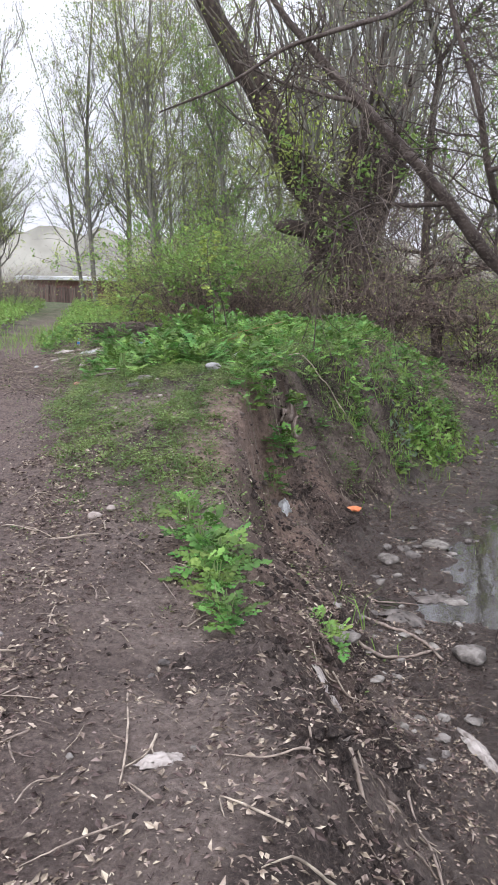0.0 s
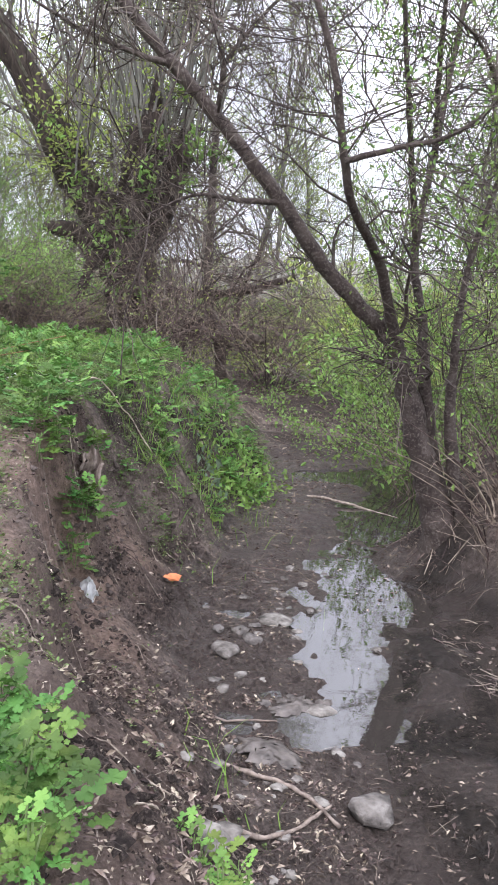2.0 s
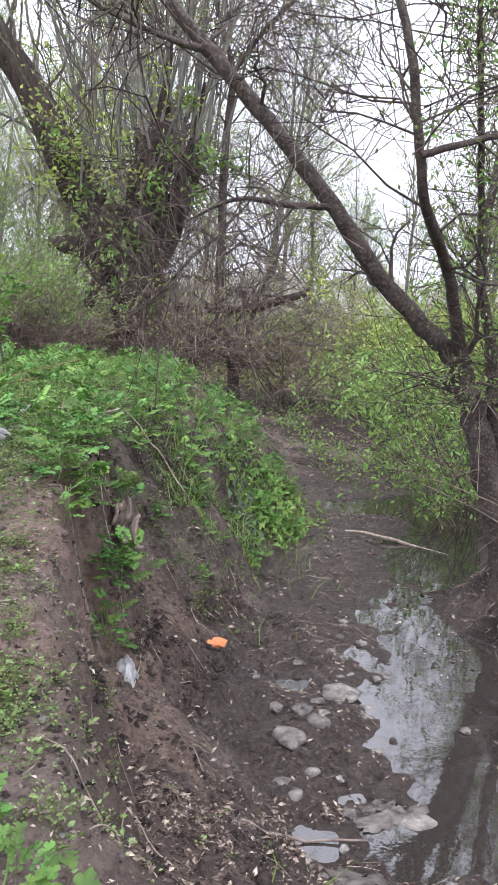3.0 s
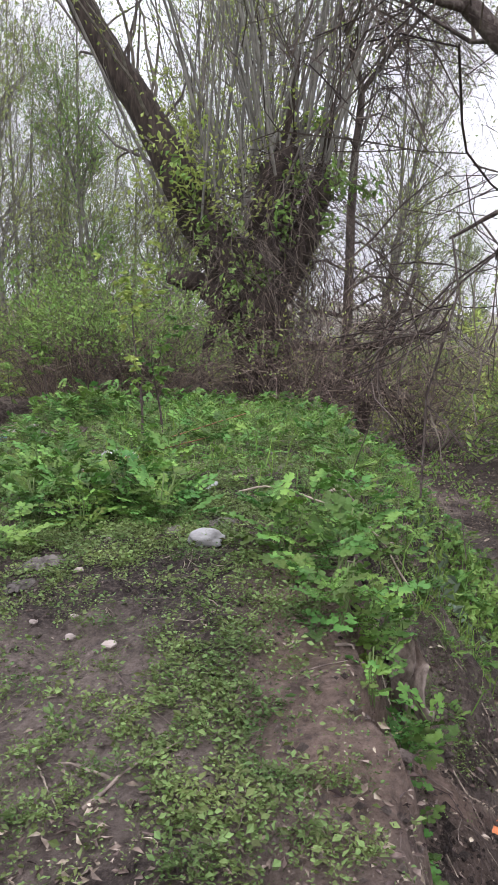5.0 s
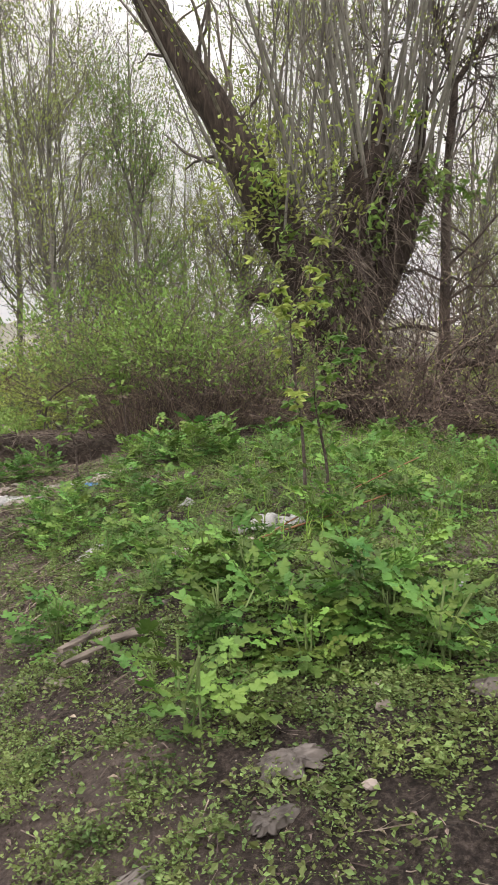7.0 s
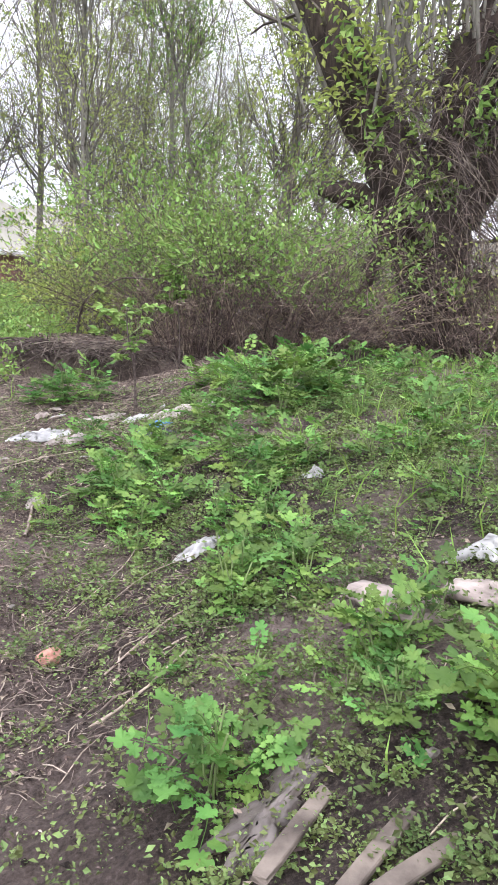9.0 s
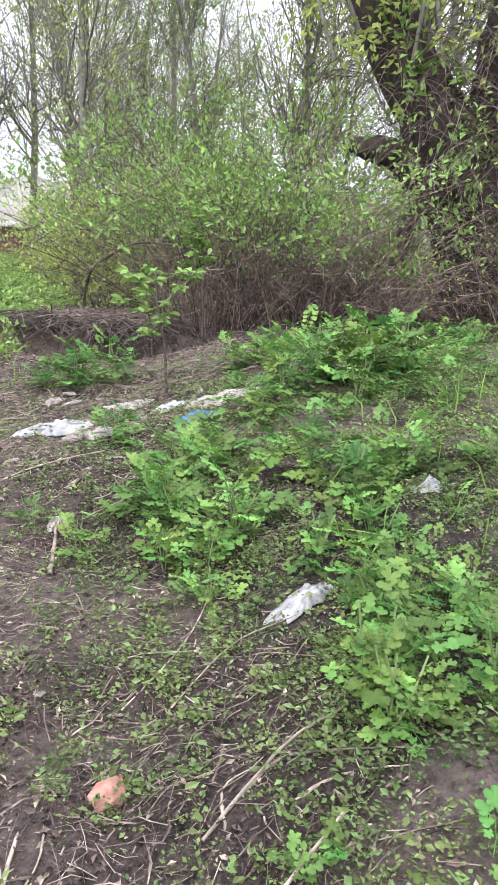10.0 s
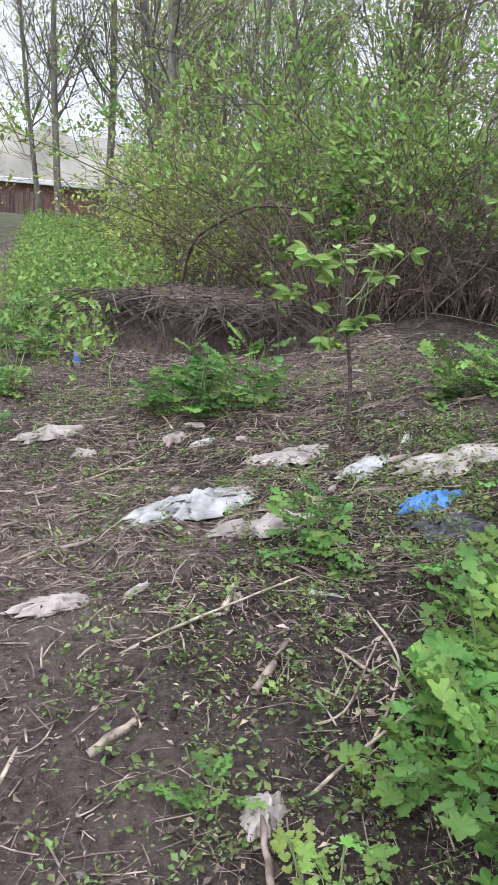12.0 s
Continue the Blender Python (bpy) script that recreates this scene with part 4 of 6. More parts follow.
# clumps on the mound and beside the path
for x, y, sz, c in ((-3.6, 16.4, 1.3, 20), (-3.35, 16.55, 1.15, 15), (-3.85, 16.5, 1.0, 12), (-3.05, 14.5, 0.85, 16), (-4.95, 16.9, 0.8, 12), (-5.2, 17.3, 0.8, 12),
                    (-2.8, 13.5, 1.0, 18), (-2.63, 13.7, 1.1, 18), (-2.7, 13.3, 1.0, 16), (-2.48, 13.9, 1.1, 16), (-2.62, 13.1, 0.9, 12), (-3.05, 13.05, 0.7, 7), (-3.3, 13.3, 0.55, 6), (-2.3, 16.1, 0.9, 14), (-1.95, 16.2, 1.0, 14), (-2.1, 15.8, 0.8, 12),
                    (-2.67, 12.81, 0.75, 10), (-2.4, 12.95, 1.0, 15), (-2.02, 13.48, 1.1, 16), (-1.86, 13.12, 1.0, 14), (-1.6, 13.4, 1.0, 14), (-2.06, 14.85, 1.25, 18), (-1.55, 14.95, 1.5, 22), (-1.2, 15.3, 1.4, 20), (-1.8, 15.1, 1.3, 18),
                    (-1.98, 12.0, 0.9, 14), (-2.02, 11.68, 0.95, 14), (-1.85, 12.3, 0.9, 12), (-2.5, 12.45, 0.6, 8), (-2.5, 12.7, 0.7, 10), (-2.26, 14.46, 1.0, 14), (-2.1, 12.55, 0.8, 12), (-1.86, 12.7, 0.8, 12), (-2.04, 11.5, 0.8, 10),
                    (-0.8, 13.5, 1.1, 16), (-1.17, 13.3, 0.9, 12), (-1.6, 10.85, 0.95, 16), (-1.45, 11.05, 0.8, 12), (-2.1, 10.48, 1.0, 20), (-1.4, 10.3, 0.85, 18), (-1.25, 10.4, 1.1, 20), (-1.19, 10.08, 1.0, 18), (-0.75, 11.22, 1.0, 14),
                    (-1.05, 9.4, 0.9, 12), (-0.83, 9.64, 1.25, 20), (-1.1, 9.6, 1.1, 16), (-1.38, 9.62, 0.8, 12), (-0.62, 9.8, 1.15, 16), (-0.66, 9.35, 0.85, 12), (-0.65, 11.19, 1.2, 16), (-1.65, 10.45, 0.7, 10), (-1.65, 14.5, 1.1, 14), (0.1, 18.6, 1.0, 14)):
    herb(x, y, sz, c)


def green_zone(x, y):
    """How thickly herbs grow, 0 to 1."""
    x0 = np.interp(y, [8, 10, 12, 14, 16, 18], [-1.3, -1.9, -2.1, -2.15, -2.2, -1.6])
    a = step(-0.25, 0.5, x - x0) * step(8.6, 9.8, y + 0.15 * x) * (1 - 0.5 * step(16.5, 18.5, y))
    xc = np.interp(y, YK, XT)
    a = a * (1 - step(-0.35, 0.05, x - xc))
    return a * (0.35 + 0.65 * step(0.3, 0.55, vnoise(x, y, 0.7, 9)))


placed = []
tries = 0
while len(placed) < 95 and tries < 9000:
    tries += 1
    x, y = r3.uniform(-2.6, 3.0), r3.uniform(8.6, 18.5)
    if r3.random() > float(green_zone(np.array([x]), np.array([y]))[0]):
        continue
    if min([math.hypot(x - a, y - b) for a, b in placed] or [9]) < 0.27:
        continue
    if x > 0.5 and y < 9.9:
        continue
    if math.hypot(x + 1.2, y - 11.35) < 0.45 or math.hypot(x + 1.59, y - 13.07) < 0.25 or math.hypot(x + 2.2, y - 12.38) < 0.25 or math.hypot(x + 0.39, y - 8.67) < 0.35 or math.hypot(x + 0.32, y - 9.96) < 0.25:
        continue
    placed.append((x, y))
    herb(x, y, r3.uniform(0.75, 1.25), int(r3.integers(9, 14)))


# small clumps that fill the gaps
small = []
tries = 0
while len(small) < 125 and tries < 9000:
    tries += 1
    x, y = r3.uniform(-2.75, 1.6), r3.uniform(9.2, 15.5)
    if r3.random() > float(step(-0.1, 0.5, np.array([x - np.interp(y, [9, 11, 13, 15.5], [-1.5, -2.45, -2.9, -2.6])]))[0]) or x > np.interp(y, YK, XT) - 0.4:
        continue
    if min([math.hypot(x - a, y - b) for a, b in small + placed] or [9]) < 0.2:
        continue
    if math.hypot(x + 1.2, y - 11.35) < 0.4 or math.hypot(x + 2.2, y - 12.35) < 0.2 or math.hypot(x + 1.85, y - 10.1) < 0.35:
        continue
    small.append((x, y))
    herb(x, y, r3.uniform(0.4, 0.68), 6, tall=0.15)


def scatter(n, lo, hi, keep, seed):
    r = np.random.default_rng(seed)
    x, y = r.uniform(lo[0], hi[0], n), r.uniform(lo[1], hi[1], n)
    k = r.random(n) < keep(x, y)
    return x[k], y[k], r


def stuff(name, soup, mat, label, category):
    return tagged(new(name, soup.mesh(name, mat)), label, category, kind="stuff")


# low weeds
def weed_zone(x, y):
    off = path_off(x, y)
    a = step(0.35, 0.9, off) * step(4.6, 6.5, y + x) * (1 - step(-0.5, 0.0, x - np.interp(y, YK, XC)) * (1 - step(8.5, 9.5, y)))
    a = np.maximum(a * (0.06 + 0.94 * step(0.42, 0.58, 0.4 * vnoise(x, y, 0.5, 12) + 0.6 * vnoise(x, y, 0.11, 13))), 0.8 * green_zone(x, y))
    verge = step(0.9, 1.5, -off) * step(9, 12, y) * 0.6
    return np.maximum(np.maximum(a * (1 - step(17, 19, y)), verge), 0.03) * (1 - step(-0.3, 0.1, x - np.interp(y, YK, XT)))


def weeds(n, lo, hi, keep, seed, size):
    x, y, r = scatter(n, lo, hi, keep, seed)
    z = height(x, y)
    n, per = len(x), 9
    c = np.repeat(np.stack([x, y, z], -1), per, 0)
    h = np.repeat(0.02 + 0.08 * r.random(n) ** 2, per)
    a = r.random(n * per) * 2 * np.pi
    c = c + np.stack([np.cos(a) * 0.026 * r.random(n * per), np.sin(a) * 0.026 * r.random(n * per), h * r.random(n * per)], -1)
    stuff("low_weeds", Soup().leaves(c, np.stack([np.cos(a), np.sin(a), 0.1 + 0.5 * r.random(n * per)], -1), size * (0.45 + 1.2 * r.random(n * per) ** 2) * np.repeat(0.7 + 0.8 * r.random(n) ** 2, per), 0.62, 0.08), leaf_weed, "low green weeds creeping over bare earth", "weeds")


clumpy = lambda x, y: step(0.46, 0.6, 0.35 * vnoise(x, y, 0.4, 14) + 0.65 * vnoise(x, y, 0.1, 16))
weeds(52000, (-5.5, 4.0), (3.3, 18), weed_zone, 21, 0.0155)
weeds(40000, (-2.3, 5.2), (0.3, 10.2), lambda x, y: (0.1 + 0.9 * clumpy(x, y)) * (1 - 0.9 * np.exp(-((x + 0.95) / 0.3) ** 2 - ((y - 7.9) / 0.7) ** 2)) * step(0.35, 0.9, path_off(x, y)) * step(4.2, 6.2, y + 0.6 * x) * (1 - 0.8 * step(-0.25, 0.0, x - np.interp(y, YK, XC))), 24, 0.0145)
weeds(34000, (-2.75, 9.0), (1.2, 15.5), lambda x, y: (0.16 + 0.84 * clumpy(x, y)) * step(-0.2, 0.4, x - np.interp(y, [9, 11, 13, 15.5], [-1.5, -2.45, -2.9, -2.6])), 26, 0.016)
weeds(5000, (-3.5, 11.5), (-2.0, 15.8), lambda x, y: clumpy(x, y) * step(-3.5, -3.0, x), 25, 0.015)


# grass
def grass_zone(x, y):
    blob = lambda cx, cy, rx, ry: np.exp(-((x - cx) / rx) ** 2 - ((y - cy) / ry) ** 2)
    return np.clip(blob(1.7, 11.8, 0.55, 1.6) + blob(2.3, 12.8, 0.5, 0.9) + 0.8 * blob(0.2, 13.6, 1.3, 1.6) + 0.7 * blob(-0.6, 10.9, 0.8, 0.6) + blob(1.1, 10.4, 0.5, 0.8) + 0.9 * blob(-5.8, 19.5, 1.0, 2.5) + blob(-6.6, 24, 0.9, 4) + 0.9 * blob(1.1, 5.9, 0.16, 0.3)
                   + 0.6 * blob(1.5, 18.3, 1.5, 1.5), 0, 1)


x, y, r = scatter(46000, (-8, 4.6), (3.5, 28), lambda x, y: grass_zone(x, y) * (0.3 + 0.7 * step(0.4, 0.6, vnoise(x, y, 0.3, 15))), 22)
n = len(x)
p = np.stack([x, y, height(x, y) - 0.01], -1)
L = (0.12 + 0.22 * r.random(n))[:, None]
d = unit(np.stack([r.normal(size=n) * 0.3, r.normal(size=n) * 0.3, np.ones(n)], -1))
sd = unit(np.cross(d, r.normal(size=(n, 3)))) * 0.0035
m1 = p + d * L * 0.55
t = p + d * L + np.stack([r.normal(size=n), r.normal(size=n), np.zeros(n)], -1) * L * 0.3 - [0, 0, 0.02]
i = np.arange(n)[:, None] * 5
stuff("grass", Soup().add(np.stack([p - sd, p + sd, m1 + sd, m1 - sd, t], 1), (i + [[0, 1, 2]]).tolist() + (i + [[0, 2, 3]]).tolist() + (i + [[3, 2, 4]]).tolist()), grass_mat, "bright green thin grass on the bank and verge", "grass")


# far undergrowth
def undergrowth(name, mat, n, box, keep, size, tall, seed, label):
    x, y, r = scatter(n, box[0], box[1], keep, seed)
    k = len(x)
    p = np.stack([x, y, height(x, y, False) + tall * r.random(k) ** 1.3], -1)
    return stuff(name, Soup().leaves(p, r.normal(size=(k, 3)) + [0, -0.2, 0.4], size * (0.6 + 0.8 * r.random(k)), 0.6), mat, label, "undergrowth")


undergrowth("undergrowth", leaf_shrub, 30000, ((3.2, 14), (16, 30)), lambda x, y: (0.15 + 0.85 * step(0.4, 0.6, vnoise(x, y, 1.2, 18))) * step(0, 1.5, x - 4.0 - 0.14 * np.maximum(y - 15, 0) - 0.1 * np.abs(y - 19)), 0.1, 0.5, 31, "green nettles and herbs under the trees")
undergrowth("undergrowth", leaf_young, 16000, ((-7, 23), (14, 36)), lambda x, y: (0.1 + 0.9 * step(0.4, 0.6, vnoise(x, y, 1.5, 19))) * step(-0.24, -0.2, x / y), 0.11, 0.5, 32, "yellow-green herbs on the wood's floor")
undergrowth("undergrowth", leaf_shrub, 42000, ((-12, 17), (-4.6, 40)), lambda x, y: step(0.9, 1.2, path_off(x, y) + 0.6 * step(18, 23, y)) * (1 - step(2.4, 3.0, path_off(x, y))), 0.07, 0.42, 33, "green herbs along the path's edge")
undergrowth("undergrowth", leaf_shrub, 42000, ((-17, 12), (-5, 40)), lambda x, y: step(0.8, 1.3, -path_off(x, y)) * step(11.5, 16, y + 2.5 * vnoise(x, y, 1.0, 44)), 0.1, 0.34, 34, "green herbs along the path's edge")
undergrowth("undergrowth", leaf_shrub, 9000, ((3.3, 14.6), (9, 23)), lambda x, y: step(0.42, 0.6, vnoise(x, y, 0.9, 48)) * step(0.0, 0.8, x - 3.3 - 0.06 * (y - 14.6)), 0.06, 0.22, 37, "fresh green herbs on the damp ground beyond the stream")
undergrowth("waterside_herbs", leaf_shrub, 2600, ((1.75, 11.2), (3.2, 13.3)), lambda x, y: np.exp(-((x - 2.3 - 0.35 * (y - 12.2)) / 0.35) ** 2 - ((y - 12.2) / 0.7) ** 2), 0.085, 0.2, 35, "dark green broad-leaved herbs at the water's edge")
undergrowth("waterside_herbs", leaf_pale, 240, ((1.6, 11.0), (2.4, 12.6)), lambda x, y: np.exp(-((x - 1.85) / 0.25) ** 2 - ((y - 11.6) / 0.4) ** 2), 0.1, 0.2, 36, "pale leaves among herbs at the water's edge")

# litter
def on_land(x, y):
    k = height(x, y) > WATER + 0.01
    return x[k], y[k]


def patchy(x, y, s=0.5, seed=23):
    return 0.2 + 0.8 * step(0.35, 0.65, 0.6 * vnoise(x, y, s, seed) + 0.4 * vnoise(x, y, s * 0.3, seed + 1))


def litter(name, n, box, keep, seed, lo, hi, mat, label):
    x, y, r = scatter(n, box[0], box[1], keep, seed)
    x, y = on_land(x, y)
    n = len(x)
    a = r.random(n) * 2 * np.pi
    p = np.stack([x, y, height(x, y) + 0.004], -1)
    return stuff(name, Soup().leaves(p, np.stack([np.cos(a), np.sin(a), r.normal(size=n) * 0.3], -1), lo + (hi - lo) * r.random(n) ** 2.5, 0.45, 0.12), mat, label, "litter")


bare_mound = lambda x, y: 1 - 0.15 * step(5.5, 7, y) * step(-1.2, -0.7, x) * (1 - step(-0.2, 0.1, x - np.interp(y, YK, XC))) * (1 - step(9, 10, y))
litter("leaf_litter", 90000, ((-5.5, 1.4), (2.8, 18.5)), lambda x, y: patchy(x, y) * bare_mound(x, y), 41, 0.008, 0.045, dead_leaf, "brown dead leaves scattered on the earth")
litter("leaf_litter", 90000, ((-1.6, 1.4), (1.7, 7.0)), lambda x, y: patchy(x, y, 0.35, 25) * (0.35 + 0.65 * step(0.9, 0.5, np.abs(path_off(x, y))) + 0.5 * step(0, 0.4, x - np.interp(y, YK, XC))), 43, 0.01, 0.05, dead_leaf, "bark chips and dead leaf bits trodden into the path")
litter("leaf_litter", 60000, ((-5.0, 10.5), (-2.0, 17.5)), lambda x, y: patchy(x, y, 0.3, 26), 44, 0.006, 0.035, dead_leaf, "dead leaf bits among dry stalks")
litter("leaf_litter", 12000, ((-6.0, 18.0), (-2.2, 23.5)), lambda x, y: patchy(x, y, 0.5, 35) * step(0.9, 1.4, path_off(x, y)), 49, 0.02, 0.07, dead_leaf, "brown dead leaves on the dirt bank")
litter("pale_litter", 13000, ((-5.0, 1.4), (2.4, 17.5)), lambda x, y: patchy(x, y, 0.6, 28), 45, 0.008, 0.035, straw, "pale wood chips and seed husks on the earth")


def straws(n, box, keep, seed, lo, hi, rad, label):
    x, y, r = scatter(n, box[0], box[1], keep, seed)
    x, y = on_land(x, y)
    n = len(x)
    a = r.random(n) * 2 * np.pi
    L = lo + (hi - lo) * r.random(n) ** 3
    q = np.array([-0.5, 0, 0.5])
    bend = r.normal(size=n) * 0.25
    px = x[:, None] + (np.cos(a)[:, None] * q - np.sin(a)[:, None] * bend[:, None] * q ** 2) * L[:, None]
    py = y[:, None] + (np.sin(a)[:, None] * q + np.cos(a)[:, None] * bend[:, None] * q ** 2) * L[:, None]
    pz = height(px, py) + 0.005 + r.random((n, 1)) * 0.015
    return stuff("straw_litter", Soup().tubes(np.stack([px, py, pz], -1), rad * (0.5 + 1.5 * r.random(n) ** 3)[:, None] * np.ones((1, 3)), 3), straw, label, "litter")


straws(22000, ((-5.6, 1.4), (2.6, 18.5)), lambda x, y: patchy(x, y, 0.6, 27) * 0.6, 42, 0.02, 0.2, 0.0014, "dry straw and broken stalks strewn on the ground")
straws(40000, ((-5.0, 10.6), (-2.0, 19.0)), lambda x, y: (0.35 + 0.65 * patchy(x, y, 0.45, 29)) * step(-1.9, -2.6, x), 46, 0.015, 0.15, 0.0014, "matted dry stalks lying on dark earth")
straws(16000, ((-4.7, 14.3), (-2.2, 18.9)), lambda x, y: patchy(x, y, 0.3, 49), 58, 0.03, 0.24, 0.0019, "pale matted dry stalks around the rubbish")
straws(9000, ((-6.0, 18.0), (-2.2, 23.5)), lambda x, y: patchy(x, y, 0.5, 30) * step(0.9, 1.4, path_off(x, y)), 48, 0.05, 0.4, 0.003, "matted dry stalks on the dirt bank")
x, y, r = scatter(2600, (1.9, 3.5), (4.2, 10.5), lambda x, y: patchy(x, y, 0.5, 36) * step(2.1, 3.0, x + 0.15 * (7 - y)), 50)
k = height(x, y) < WATER
x, y = x[k], y[k]
n = len(x)
a = r.random(n) * 2 * np.pi
stuff("floating_leaves", Soup().leaves(np.stack([x, y, np.full(n, WATER + 0.004)], -1), np.stack([np.cos(a), np.sin(a), r.random(n) * 0.1], -1), 0.012 + 0.05 * r.random(n) ** 2, 0.5, 0.04), dead_leaf, "dead brown leaves floating on the shallow water", "litter")
straws(2600, ((3.0, 5.0), (5.0, 11.5)), lambda x, y: patchy(x, y, 0.4, 37), 53, 0.06, 0.4, 0.003, "dry brush and stalks on the far shore")
straws(900, ((0.0, 2.0), (2.2, 9.2)), lambda x, y: step(0.0, 0.3, x - np.interp(y, YK, XC)) * patchy(x, y, 0.3, 31), 47, 0.03, 0.22, 0.0016, "dry roots and stalks on the muddy slope")


def crumbs(n, lo, hi, keep, seed, big=0.016):
    """Loose crumbs of soil: small uneven eight-sided lumps."""
    x, y, r = scatter(n, lo, hi, keep, seed)
    x, y = on_land(x, y)
    n = len(x)
    s = (0.004 + big * r.random(n) ** 3)[:, None, None]
    o = np.array([[1, 0, 0], [0, 1, 0], [-1, 0, 0], [0, -1, 0], [0, 0, 0.8], [0, 0, -0.8]])[None] * (0.6 + 0.8 * r.random((n, 6, 1))) + r.normal(size=(n, 6, 3)) * 0.15
    V = np.stack([x, y, height(x, y)], -1)[:, None] + o * s
    i = np.arange(n)[:, None] * 6
    F = np.concatenate([i + [[a, b, 4]] for a, b in ((0, 1), (1, 2), (2, 3), (3, 0))] + [i + [[b, a, 5]] for a, b in ((0, 1), (1, 2), (2, 3), (3, 0))])
    stuff("soil_crumbs", Soup().add(V, F), soil, "loose crumbs of dark soil", "soil")


crumbs(26000, (-2.3, 1.5), (1.8, 10), lambda x, y: patchy(x, y, 0.4, 33) * step(0.3, 1.0, np.abs(path_off(x, y))) * (0.25 + 0.75 * step(4.0, 5.5, y)), 51)
crumbs(18000, (-4.8, 10.2), (-1.8, 16), lambda x, y: patchy(x, y, 0.4, 34), 52)
crumbs(9000, (0.0, 2.0), (1.9, 9.6), lambda x, y: step(-0.1, 0.2, x - np.interp(y, YK, XC)) * patchy(x, y, 0.3, 38), 54, 0.045)
litter("leaf_litter", 16000, ((0.0, 1.8), (2.2, 9.6)), lambda x, y: step(-0.1, 0.2, x - np.interp(y, YK, XC)) * patchy(x, y, 0.3, 39), 55, 0.012, 0.05, dead_leaf, "dead leaves and rubbish bits on the muddy slope")
litter("leaf_litter", 34000, ((0.8, 9.0), (5.5, 24.0)), lambda x, y: step(0.0, 0.4, x - np.interp(y, YK, XC)) * patchy(x, y, 0.4, 42), 56, 0.02, 0.085, dead_leaf, "dead leaves on the damp ground by the stream")
straws(2500, ((0.8, 9.0), (5.5, 18.0)), lambda x, y: step(0.0, 0.4, x - np.interp(y, YK, XC)) * patchy(x, y, 0.4, 43), 57, 0.05, 0.4, 0.003, "dry stalks on the damp ground by the stream")


# ---- loose things ----
def paint(name, colours, rough=0.5, scale=12, bump=0.2, spec=0.4, translucent=0.0):
    return material(name, colours, scale, 5, rough, bump, 40, spec=spec, translucent=translucent)


plastic_white = paint("white_plastic", [(0.24, 0.24, 0.23), (0.58, 0.59, 0.58)], 0.35, translucent=0.2)
plastic_beige = paint("dirty_film", [(0.25, 0.215, 0.19), (0.52, 0.47, 0.43)], 0.4, translucent=0.15)
plastic_blue = paint("blue_plastic", [(0.05, 0.17, 0.45), (0.12, 0.32, 0.66)], 0.35, translucent=0.15)
plastic_black = paint("black_plastic", [(0.015, 0.016, 0.02), (0.05, 0.05, 0.06)], 0.3)
mud_film = paint("muddy_film", [(0.05, 0.042, 0.036), (0.17, 0.147, 0.13)], 0.5, 14)
cloth_mat = paint("grey_cloth", [(0.12, 0.095, 0.08), (0.33, 0.275, 0.235)], 0.95, 25, 0.5, 0.1)
brick_mat = paint("red_brick", [(0.28, 0.13, 0.095), (0.44, 0.25, 0.19)], 0.9, 30, 0.6)
orange_mat = paint("orange_tile", [(0.55, 0.16, 0.06), (0.72, 0.26, 0.11)], 0.8, 30, 0.4)
wood_grey = material("weathered_wood", [(0.06, 0.048, 0.04), (0.22, 0.185, 0.152)], 9, 8, 0.9, 0.5, 30, (1, 1, 3))
stick_mat = material("stick_bark", [(0.14, 0.11, 0.09), (0.42, 0.35, 0.28)], 24, 6, 0.9, 0.4, 50, object_random=0.3)
foam_mat = paint("dirty_foam", [(0.19, 0.185, 0.18), (0.4, 0.4, 0.39)], 0.9, 9, 0.5, 0.2)
slab_mat = paint("pinkish_slab", [(0.17, 0.14, 0.122), (0.4, 0.345, 0.305)], 0.85, 14, 0.4)


